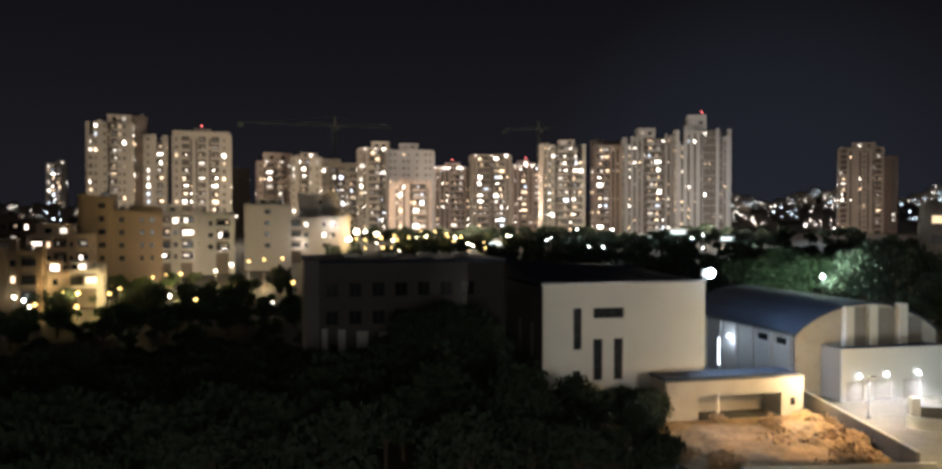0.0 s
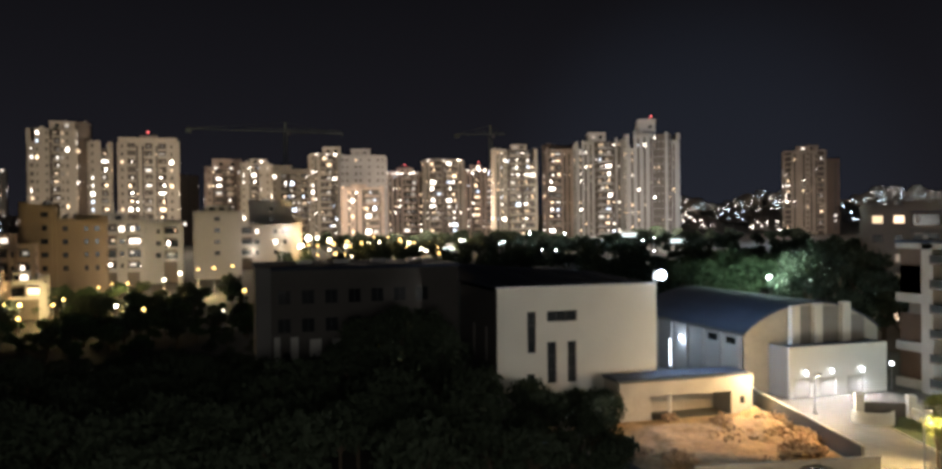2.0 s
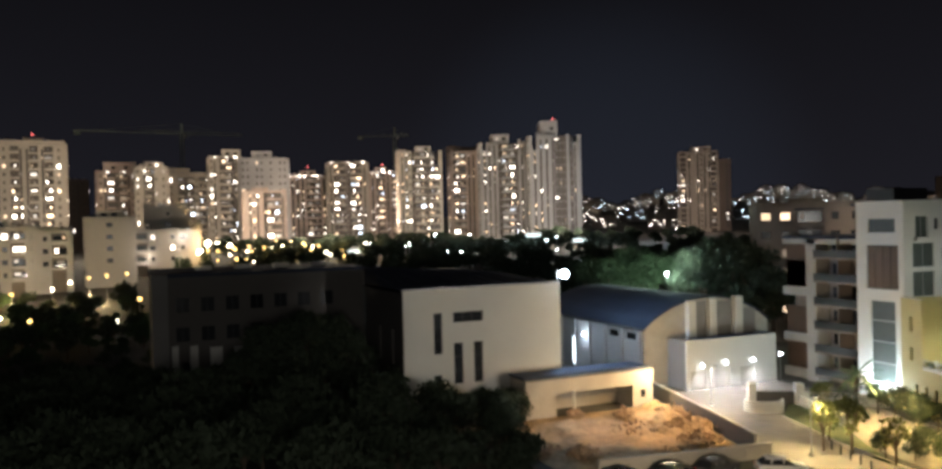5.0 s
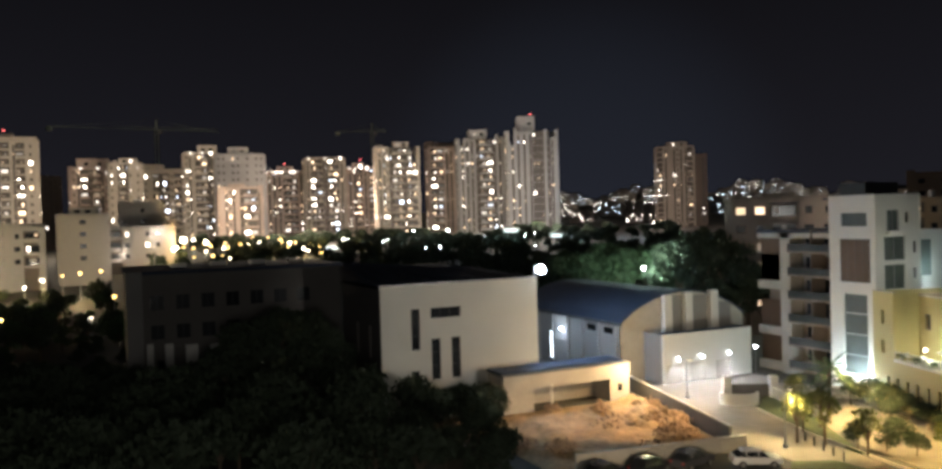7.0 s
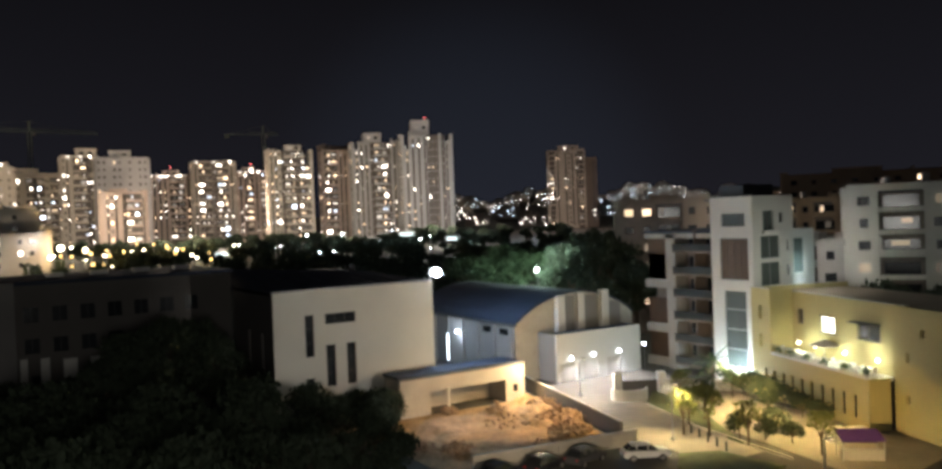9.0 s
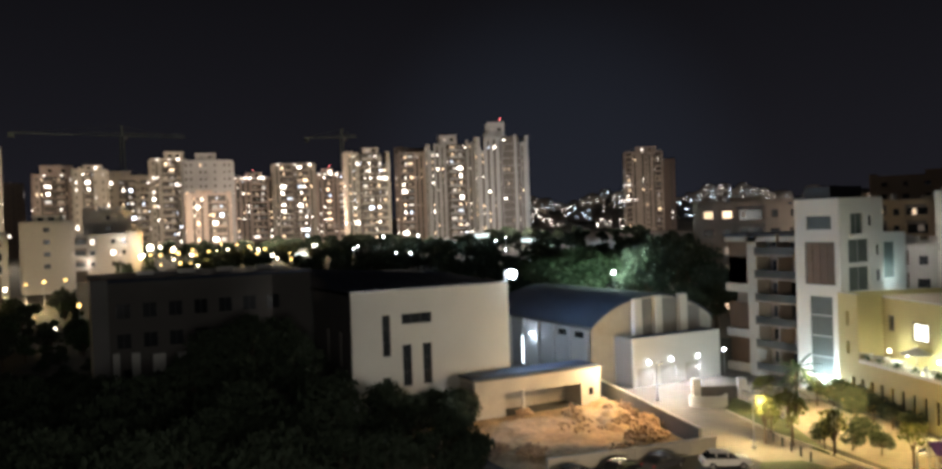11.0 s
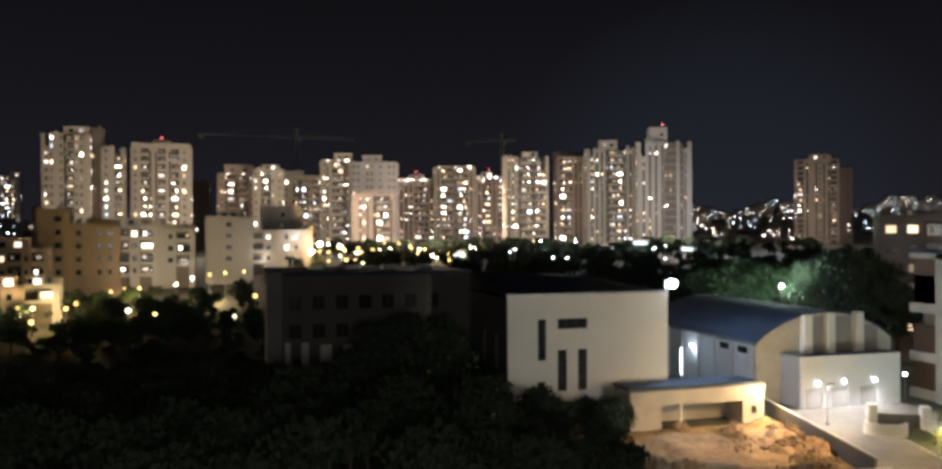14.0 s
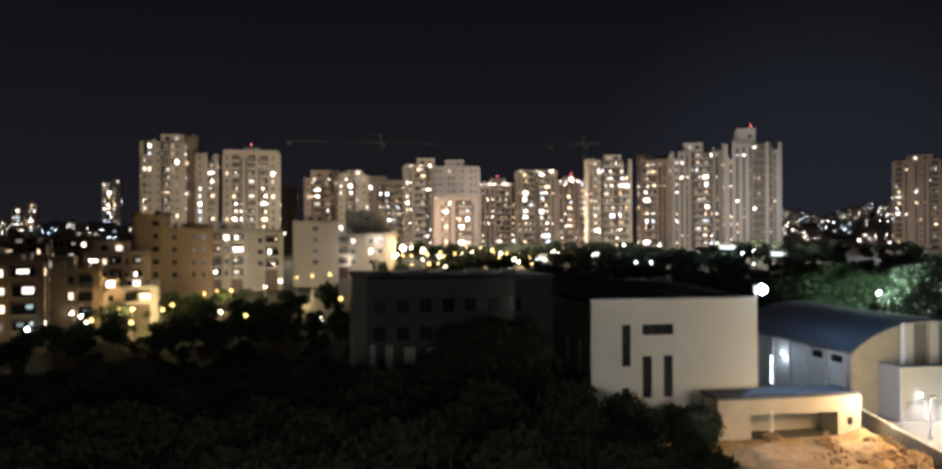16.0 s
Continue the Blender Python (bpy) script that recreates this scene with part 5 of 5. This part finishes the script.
KINDS = [tree("dark leafy tree in the unlit grove", 8.0, 3.6, 11, M_LEAF_DARK), tree("dark spreading tree in the unlit grove", 7.0, 4.2, 12, M_LEAF_DARK),
         tree("dark tall tree in the unlit grove", 9.5, 3.2, 13, M_LEAF_DARK), tree("green leafy tree by a lit street", 7.0, 3.2, 14, M_LEAF),
         tree("large green tree lit by a park lamp", 14.0, 5.5, 15, M_LEAF, 2600, 0.36), tree("tall dark tree against the sky", 18.0, 5.5, 16, M_LEAF_DARK, 2600, 0.4),
         tree("young sparse tree with yellow-green leaves", 5.2, 1.7, 17, M_LEAF_LAMPLIT, 420, 0.2)]
rng = random.Random(77)


def plant(kind, x, y, s=1.0, group=""):
    ob = copy_thing(KINDS[kind], pose(x, y, height(x, y) - 0.05, 0, 0, rng.random() * 360) @ Matrix.Scale(s, 4))
    if group:
        ob["group"] = group
    return ob


# the unlit grove before the school
placed = []
for _ in range(2600):
    dist, az = 62 + 84 * rng.random(), -24 + 46 * rng.random()
    x, y = dist * math.sin(radians(az)), dist * math.cos(radians(az))
    if x > 0.5 and y > 99 or x > 26 and y > 83 or x > 34.5 or x > 31 and y < 64:
        continue
    if any((x - a) ** 2 + (y - b) ** 2 < 4.6 ** 2 for a, b in placed):
        continue
    s = 0.75 + 0.35 * rng.random()
    if az < 1:
        s = min(s, (22 - 0.140 * dist) / 8.8)
        if s < 0.35:
            continue
    placed.append((x, y))
    if x > 24:
        s *= 0.72
    plant(rng.choice((0, 0, 1, 1, 2)), x, y, s, "trees of the grove")
    if len(placed) > 190:
        break
# tall trees standing close before the wing
for x, y, s in ((14.2, 94, 0.66), (17.6, 92.4, 0.74), (20.6, 95, 0.7), (23.4, 96.5, 0.6)):
    plant(5, x, y, s, "tall trees before the wing")
# trees along the lit street before the apartment houses
for _ in range(120):
    dist, az = 148 + 58 * rng.random(), -23 + 24 * rng.random()
    plant(rng.choice((0, 1, 3, 3)), dist * math.sin(radians(az)), dist * math.cos(radians(az)), 0.4 + 0.45 * rng.random(), "street trees")
# low shrubs that close the gaps below them
for _ in range(90):
    dist, az = 138 + 62 * rng.random(), -23 + 24.5 * rng.random()
    plant(rng.choice((1, 3)), dist * math.sin(radians(az)), dist * math.cos(radians(az)), 0.24 + 0.16 * rng.random(), "street shrubs")
# two cypresses by the street
def cypress(x, y, h, seed):
    t = thing("cypress", "slim dark cypress by the lit street", "tree", pose(x, y, height(x, y) - 0.05), "cypresses")
    bm = bmesh.new()
    limb(bm, (0, 0, 0), (0, 0, h * 0.9), 0.14, 0.03)
    part("trunk", bm, M_BARK, t)
    ob = new("crown", leaf_mesh("crown", [(0, 0, h * (0.14 + 0.11 * k), h * 0.13 * (1 - 0.09 * k)) for k in range(8)], 900, 0.2, M_LEAF_DARK, seed))
    ob.parent = t


cypress(-0.6, 200, 7.5, 31)
cypress(1.6, 203, 6.2, 32)
# the park between the school and the towers: too far off to count
def woods(name, spots, label, seed):
    rg = random.Random(seed)
    verts, faces = [], []
    for x, y, h in spots:
        z0 = height(x, y)
        b = len(verts)
        for zz, r in ((z0 - 0.1, 0.2), (z0 + h * 0.6, 0.1)):
            verts += [(x - r, y - r, zz), (x + r, y - r, zz), (x + r, y + r, zz), (x - r, y + r, zz)]
        faces += [(b, b + 1, b + 5, b + 4), (b + 1, b + 2, b + 6, b + 5), (b + 2, b + 3, b + 7, b + 6), (b + 3, b, b + 4, b + 7)]
        for _ in range(6):
            a, q = rg.random() * 6.28, h * 0.32 * rg.random()
            bx, by, bz, br = x + q * math.cos(a), y + q * math.sin(a), z0 + h * (0.5 + 0.32 * rg.random()), h * (0.17 + 0.1 * rg.random())
            for _ in range(75):
                d = Vector((rg.gauss(0, 1), rg.gauss(0, 1), rg.gauss(0, 1))).normalized() * br * (0.6 + 0.5 * rg.random())
                m = Euler((rg.random() * 6.3, rg.random() * 6.3, rg.random() * 6.3)).to_matrix()
                s = 0.3 + 0.3 * rg.random()
                b = len(verts)
                for p in ((-1, 0, 0), (-0.2, -0.6, 0.15), (1, 0, 0), (0.2, 0.6, 0.15)):
                    v = m @ Vector(p) * s
                    verts.append((bx + d.x + v.x, by + d.y + v.y, bz + d.z * 0.8 + v.z))
                faces.append((b, b + 1, b + 2, b + 3))
    me = bpy.data.meshes.new(name)
    me.from_pydata(verts, [], faces)
    me.materials.append(M_LEAF_DARK)
    return tagged(new(name, me), label, "trees", kind="stuff")


spots = []
for k in range(520):
    dist, az = 190 + 130 * rng.random(), (3 + 40 * rng.random() if k < 300 else 8 + 26 * rng.random())
    spots.append((dist * math.sin(radians(az)), dist * math.cos(radians(az)), 3.6 + 3.2 * rng.random()))
woods("park_trees", spots, "dark park trees below the towers", 21)
# big trees behind the gym
for az, dist, k, s in ((31.8, 158, 4, 1.0), (33.2, 164, 4, 1.1), (34.6, 158, 4, 1.05), (36.2, 170, 4, 1.0), (30.4, 190, 4, 0.8), (38.2, 150, 5, 0.95), (39.8, 146, 5, 1.08), (41.4, 150, 5, 1.0), (42.6, 140, 5, 0.8), (37.2, 156, 5, 0.8), (40.6, 128, 5, 0.7), (44.0, 134, 5, 0.75), (28.6, 320, 4, 0.5)):
    plant(k, dist * math.sin(radians(az)), dist * math.cos(radians(az)), s, "tall trees behind the gym")
# young trees and shrubs on the grass strip
for x, y, k, s in ((59.4, 58.6, 6, 0.95), (60.8, 56.6, 6, 1.0), (61.4, 52.4, 6, 0.8), (62.8, 61.2, 6, 0.7), (66.6, 53.4, 1, 0.36), (64.8, 50.2, 1, 0.30), (63.6, 46.2, 6, 0.8),
                   (77.0, 65.6, 1, 0.45), (76.4, 63.6, 1, 0.42), (75.4, 61.2, 1, 0.45), (74.4, 58.4, 1, 0.42), (73.4, 55.5, 1, 0.38), (72.4, 52.7, 1, 0.36), (75.8, 66.8, 0, 0.42), (74.0, 60.4, 1, 0.3), (68.8, 68.2, 6, 0.8), (62.5, 54.4, 1, 0.36), (64.0, 52.6, 1, 0.34)):
    if s:
        plant(k, x, y, s, "shrubs by the lane")
# dark trees along the open side of the plot
for x, y, k, s in ((38.2, 81.4, 1, 0.55), (35.6, 78.6, 0, 0.62), (33.6, 75.0, 1, 0.66), (32.2, 71.4, 0, 0.62), (30.8, 67.6, 1, 0.6), (30.6, 63.6, 0, 0.55), (35.0, 81.6, 1, 0.6), (28.6, 61.0, 1, 0.6)):
    plant(k, x, y, s, "trees beside the plot")
# low shrubs along the foot of the hall
for x, y, s in ((33.5, 85.6, 0.42), (35.2, 86.0, 0.38), (36.8, 85.8, 0.42), (38.4, 86.2, 0.34), (31.6, 84.6, 0.5), (37.8, 84.0, 0.36)):
    plant(1, x, y, s, "shrubs by the hall")
# roof garden behind the yellow house
for x, y, s in ((96, 66, 1.5), (100, 62, 1.5), (104, 66, 1.6), (99, 69.6, 1.5), (107, 60, 1.5)):
    plant(1, x, y, s, "garden trees")


def palm(x, y, h, seed, label):
    rg = random.Random(seed)
    t = thing("palm_tree", label, "palm tree", pose(x, y, 0.05), "palms")
    bm = bmesh.new()
    for k in range(8):
        limb(bm, (0.04 * k * 0.5, 0, h * k / 8), (0.04 * (k + 1) * 0.5, 0, h * (k + 1) / 8), 0.2 - 0.008 * k, 0.17 - 0.008 * k, 9)
    part("trunk", bm, M_BARK, t)
    for k in range(20):
        a, up = k * 2.4, 0.9 - 1.3 * k / 20
        verts, faces = [], []
        ln = 2.6 + 0.5 * rg.random()
        for s in range(9):
            u = s / 8
            r = ln * u
            z = h + up * ln * u - 1.35 * u * u * (1.1 - 0.3 * up)
            wd = 0.02 + 0.42 * math.sin(math.pi * min(1, 0.12 + u * 0.9)) ** 0.8
            c, sn = math.cos(a), math.sin(a)
            for off, dz in ((-wd, -0.22 * wd), (0, 0.0), (wd, -0.22 * wd)):
                verts.append((r * c - off * sn + 0.16, r * sn + off * c, z + dz))
        for s in range(8):
            b = 3 * s
            # gaps between the leaflets
            for q in (0, 1):
                i, j = b + q, b + 3 + q
                faces.append((i, i + 1, j + 1) if q == 0 else (i, i + 1, j))
        me = bpy.data.meshes.new("frond")
        me.from_pydata(verts, [], faces)
        me.materials.append(M_LEAF)
        f = new("frond", me)
        f.parent = t


palm(65.4, 61.4, 4.0, 1, "palm with drooping fronds on the grass strip")
palm(71.6, 66.0, 4.8, 2, "dark palm before the apartment block")

# ---- lamps and pavilions far off ----
def far_lamp(x, y, h, size, material, label="far street lamp with a glowing head"):
    z = height(x, y)
    s = thing("street_lamp", label, "street lamp", pose(x, y, z - 0.1), "far street lamps")
    bm = bmesh.new()
    cyl(bm, 0, 0, 0, h, 0.12, 0.07, 8)
    part("pole", bm, M_METAL, s)
    bm = bmesh.new()
    bmesh.ops.create_icosphere(bm, subdivisions=2, radius=size)
    bmesh.ops.translate(bm, vec=(0, 0, h + size * 0.8), verts=bm.verts)
    part("lamp_glass", bm, material, s, "glowing lamp glass")


G_SODIUM = mat("lamp_glass_sodium", (0.8, 0.7, 0.5), 0.3, bump=0, emit=(1.0, 0.62, 0.18), strength=5)
G_GREENW = mat("lamp_glass_greenish", (0.8, 0.8, 0.8), 0.3, bump=0, emit=(0.9, 1.0, 0.92), strength=30)
for az, dist, h, size, m in (
    (35.9, 149, 11.6, 0.34, G_GREENW), (39.9, 150, 9.0, 0.30, G_LAMPW), (33.9, 140, 7.0, 0.28, G_GREENW), (36.9, 139, 7.0, 0.28, G_GREENW), (38.2, 141, 7.0, 0.28, G_GREENW), (41.2, 135, 6.5, 0.32, G_SODIUM),
    (3.2, 236, 9, 0.34, G_PALE), (4.6, 240, 8, 0.34, G_LAMPW), (5.6, 246, 7, 0.34, G_SODIUM), (-0.4, 238, 7.5, 0.34, G_LAMPW), (6.6, 262, 6, 0.34, G_SODIUM), (7.6, 266, 6, 0.33, G_SODIUM), (8.6, 270, 5, 0.33, G_SODIUM),
    (9.6, 262, 5, 0.34, G_SODIUM), (10.4, 280, 6, 0.28, G_SODIUM), (12.2, 270, 5, 0.34, G_SODIUM), (13.2, 268, 5, 0.33, G_SODIUM), (15.4, 275, 5, 0.34, G_LAMPW), (17.0, 290, 5, 0.32, G_LAMPW), (20.2, 290, 6, 0.28, G_GREENW),
    (-3.3, 206, 6, 0.34, G_LAMPW), (-4.3, 204, 5, 0.28, G_LAMPW), (-6.5, 200, 5, 0.28, G_SODIUM), (-8.2, 196, 5, 0.28, G_SODIUM), (-10.8, 176, 5, 0.33, G_SODIUM), (-12.6, 178, 5, 0.34, G_SODIUM), (-13.4, 180, 5, 0.28, G_SODIUM),
    (-2.2, 212, 6, 0.28, G_SODIUM), (-15.6, 172, 5, 0.28, G_GREENW), (-18.6, 160, 5, 0.32, G_GREENW), (-1.2, 214, 6, 0.33, G_SODIUM), (0.0, 216, 6, 0.33, G_SODIUM),
    (5.0, 246, 9, 0.80, G_LAMPW), (4.4, 244, 7, 0.50, G_LAMPW), (6.4, 250, 8, 0.55, G_LAMPW),
    (6.4, 259, 4.3, 0.32, G_LAMPW), (9.8, 262, 6.2, 0.29, G_LAMPW), (6.3, 281, 4.6, 0.37, G_SODIUM), (8.0, 275, 3.8, 0.23, G_LAMPW), (7.9, 232, 5.7, 0.23, G_LAMPW),
    (4.4, 271, 5.9, 0.25, G_LAMPW), (11.2, 275, 5.5, 0.38, G_SODIUM), (11.3, 260, 6.4, 0.23, G_SODIUM), (5.0, 238, 3.8, 0.39, G_SODIUM), (11.8, 274, 4.5, 0.37, G_LAMPW),
    (7.5, 261, 5.0, 0.38, G_LAMPW), (13.2, 233, 4.0, 0.32, G_LAMPW), (5.6, 275, 6.4, 0.38, G_LAMPW), (5.0, 264, 5.2, 0.40, G_SODIUM), (6.8, 235, 6.0, 0.40, G_SODIUM),
    (7.4, 235, 6.1, 0.20, G_SODIUM), (11.7, 275, 3.2, 0.32, G_SODIUM), (7.8, 261, 4.9, 0.38, G_SODIUM), (9.1, 281, 4.1, 0.22, G_LAMPW), (9.4, 279, 6.4, 0.26, G_SODIUM),
    (5.6, 234, 6.0, 0.26, G_SODIUM), (13.0, 250, 4.6, 0.30, G_LAMPW), (12.7, 266, 3.4, 0.39, G_LAMPW), (6.7, 263, 5.5, 0.39, G_SODIUM), (13.8, 258, 4.9, 0.20, G_SODIUM),
    (13.9, 247, 4.3, 0.32, G_SODIUM), (-18.7, 190, 4.2, 0.34, G_SODIUM), (-7.2, 176, 4.2, 0.32, G_LAMPW), (-19.6, 179, 4.6, 0.26, G_LAMPW), (-13.3, 179, 3.8, 0.27, G_LAMPW),
    (-14.5, 196, 3.3, 0.36, G_LAMPW), (-5.6, 170, 4.3, 0.33, G_SODIUM), (-15.0, 172, 4.1, 0.34, G_SODIUM), (-7.4, 202, 4.7, 0.24, G_SODIUM), (-18.3, 194, 3.5, 0.31, G_SODIUM),
    (-15.3, 169, 4.3, 0.24, G_LAMPW), (-16.1, 176, 5.0, 0.33, G_LAMPW), (-12.7, 170, 3.7, 0.36, G_SODIUM), (-10.2, 190, 3.7, 0.31, G_SODIUM), (-0.7, 171, 3.0, 0.39, G_LAMPW),
    (0.7, 182, 5.4, 0.39, G_SODIUM), (-19.3, 183, 4.9, 0.35, G_SODIUM), (22.6, 294, 5.6, 0.28, G_GREENW), (28.6, 255, 3.7, 0.16, G_GREENW), (26.2, 275, 3.6, 0.28, G_GREENW),
    (21.0, 252, 4.4, 0.17, G_GREENW), (22.0, 261, 3.1, 0.23, G_GREENW), (15.7, 295, 3.3, 0.17, G_GREENW), (28.6, 277, 5.4, 0.16, G_GREENW), (18.1, 256, 5.7, 0.17, G_GREENW),
    (18.4, 263, 5.7, 0.17, G_GREENW), (27.9, 274, 4.7, 0.21, G_GREENW),
):
    far_lamp(dist * math.sin(radians(az)), dist * math.cos(radians(az)), h, size, m)


def pavilion(az, dist, w, z, label):
    x, y = dist * math.sin(radians(az)), dist * math.cos(radians(az))
    g0 = height(x, y)
    p = thing("pavilion", label, "pavilion", pose(x, y, g0, 0, 0, -az), "lit pavilions in the park")
    top = z - g0
    bm = bmesh.new()
    r = bmesh.ops.create_cone(bm, cap_ends=True, segments=4, radius1=w * 0.72, radius2=0.2, depth=1.2)
    bmesh.ops.rotate(bm, cent=(0, 0, 0), matrix=Matrix.Rotation(math.pi / 4, 3, "Z"), verts=r["verts"])
    bmesh.ops.translate(bm, vec=(0, 0, top + 0.6), verts=r["verts"])
    part("roof", bm, M_WHITE, p)
    for sx in (-1, 1):
        for sy in (-1, 1):
            part("post", boxes((sx * w * 0.45 - 0.08, sx * w * 0.45 + 0.08, sy * w * 0.45 - 0.08, sy * w * 0.45 + 0.08, 0, top)), M_METAL, p)
    # glowing panel added so that the pavilion comes out bright
    part("light_panel", boxes((-w * 0.4, w * 0.4, -w * 0.4, -w * 0.38, top - 1.1, top - 0.1)), G_PAVILION, p, "lit white panel")


G_PAVILION = mat("pavilion_light", (0.8, 0.8, 0.8), 0.4, bump=0, emit=(0.85, 1.0, 0.95), strength=1.6)
for az, dist, w, z in ((24.6, 290, 6.5, 16.4), (27.0, 296, 6.5, 18.4), (30.3, 280, 7, 16.6), (30.5, 235, 7, 11.8), (14.6, 285, 5, 14.5), (41.8, 240, 4, 17.5)):
    pavilion(az, dist, w, z, "small lit pavilion with a pale pointed roof")

# ---- far town on the hills ----
rng = random.Random(5)
M_FARWALL = mat("far_house_wall", (0.25, 0.22, 0.19), 0.9, var=0.2, scale=0.05, fine=0.5)
for k in range(330):
    az = 25 + 22 * rng.random() if k < 250 else (47 + 14 * rng.random() if k < 280 else -25 + 14 * rng.random())
    dist = 560 + 1100 * rng.random() ** 0.8
    x, y = dist * math.sin(radians(az)), dist * math.cos(radians(az))
    z = height(x, y)
    w, d, h = 10 + 16 * rng.random(), 10, 7 + 9 * rng.random()
    hs = thing("far_house", "distant low house on the hillside with lit windows", "house", pose(x, y, z - 1, 0, 0, -az + 30 * (rng.random() - 0.5)), "far hillside houses")
    part("wall", boxes((-w / 2, w / 2, -d / 2, d / 2, 0, h), (-w / 4, w / 4, -d / 4, d / 4, h, h + 2)), M_FARWALL, hs)
    bm = bmesh.new()
    for q in range(rng.randint(6, 18)):
        wx, wz, hw = (rng.random() - 0.5) * w * 0.85, 2 + rng.random() * (h - 2.5), rng.choice((0.25, 0.35, 0.6))
        box(bm, wx - hw, wx + hw, -d / 2 - 0.15, -d / 2 + 0.05, wz - 0.3, wz + 0.3)
    tagged(part("lit_window", bm, rng.choice((G_FAR, G_FAR, G_FAR_COOL)), hs), kind="stuff")


# ---- tower cranes ----
def crane(az, dist, top, jib, back, rz, label):
    x, y = dist * math.sin(radians(az)), dist * math.cos(radians(az))
    z0 = height(x, y) - 1
    c = thing("tower_crane", label, "crane", pose(x, y, z0, 0, 0, rz), "tower cranes")
    H = top - z0
    bm = bmesh.new()
    for sx in (-0.8, 0.8):
        for sy in (-0.8, 0.8):
            box(bm, sx - 0.12, sx + 0.12, sy - 0.12, sy + 0.12, 0, H)
    for k in range(int(H / 3)):
        limb(bm, (-0.8, -0.8, 3 * k), (0.8, -0.8, 3 * k + 3), 0.08, 0.08, 4)
    part("mast", bm, M_CRANE, c)
    bm = boxes((-back, jib, -0.7, -0.5, H, H + 0.25), (-back, jib, 0.5, 0.7, H, H + 0.25), (-back * 0.4, jib * 0.95, -0.1, 0.1, H + 1.3, H + 1.5))
    for k in range(int(jib / 2.5)):
        limb(bm, (2.5 * k, -0.6, H + 0.1), (2.5 * k + 1.25, 0, H + 1.4), 0.07, 0.07, 4)
        limb(bm, (2.5 * k + 1.25, 0, H + 1.4), (2.5 * k + 2.5, 0.6, H + 0.1), 0.07, 0.07, 4)
    part("jib", bm, M_CRANE, c)
    bm = boxes((-0.4, 0.4, -0.4, 0.4, H + 0.3, H + 5))
    limb(bm, (0, 0, H + 5), (jib * 0.6, 0, H + 1.5), 0.06, 0.06, 4)
    limb(bm, (0, 0, H + 5), (-back * 0.9, 0, H + 0.3), 0.06, 0.06, 4)
    part("apex", bm, M_CRANE, c)
    part("cab", boxes((0.9, 2.2, -1.6, -0.6, H - 1.8, H), bevel=0.1), M_GREY, c)
    part("counterweight", boxes((-back, -back + 2.5, -0.9, 0.9, H - 1.8, H)), M_CRANE, c)


crane(3.6, 430, 70, 30, 48, 8, "grey tower crane with a long jib between towers")
crane(17.6, 460, 72, 8, 20, -12, "small tower crane behind the towers")

# the first tree of each kind was only the pattern for its copies
for k in KINDS:
    for o in (*k.children_recursive, k):
        bpy.data.objects.remove(o)

# ---- stall by the lane ----
M_PURPLE = mat("purple_cloth", (0.07, 0.025, 0.17), 0.8, var=0.1, scale=2, fine=20)
stall = thing("stall", "small stall with a purple awning by the lane", "stall", pose(65.2, 43.6, 0.05, 0, 0, -38))
bm = bmesh.new()
vv = [bm.verts.new(p) for p in ((-1.8, -1.0, 1.7), (1.8, -1.0, 1.7), (1.8, 1.0, 2.3), (-1.8, 1.0, 2.3), (-1.8, -1.0, 1.76), (1.8, -1.0, 1.76), (1.8, 1.0, 2.36), (-1.8, 1.0, 2.36))]
for f in ((3, 2, 1, 0), (4, 5, 6, 7), (0, 1, 5, 4), (1, 2, 6, 5), (2, 3, 7, 6), (3, 0, 4, 7)):
    bm.faces.new([vv[k] for k in f])
part("awning", bm, M_PURPLE, stall, "sloping purple awning")
for sx in (-1.7, 1.7):
    for sy, zt in ((-0.9, 1.72), (0.9, 2.26)):
        part("post", boxes((sx - 0.04, sx + 0.04, sy - 0.04, sy + 0.04, 0, zt)), M_METAL, stall)
part("counter", boxes((-1.7, 1.7, -0.7, -0.2, 0, 0.95), bevel=0.02), M_GREY, stall, "grey counter")
for x, y, rz in ((68.5, 48.3, -20), (70.2, 47.2, -20)):
    bn = thing("storage_box", "white storage box standing by the wall", "box", pose(x, y, 0.05, 0, 0, rz), "storage boxes")
    part("body", boxes((-0.8, 0.8, -0.5, 0.5, 0, 1.1), bevel=0.03), M_WHITE, bn)
    part("lid", boxes((-0.84, 0.84, -0.54, 0.54, 1.1, 1.2), bevel=0.02), M_WHITE, bn)
for k in range(6):
    bo = thing("bollard", "short dark steel bollard on the kerb", "bollard", pose(58.2 + 0.55 * k, 52.2 + 1.6 * k, 0.05), "bollards along the kerb")
    bm = bmesh.new()
    cyl(bm, 0, 0, 0, 0.8, 0.09)
    part("post", bm, M_DARKMETAL, bo)
    bm = bmesh.new()
    cyl(bm, 0, 0, 0.8, 0.9, 0.11, 0.03)
    part("cap", bm, M_DARKMETAL, bo)
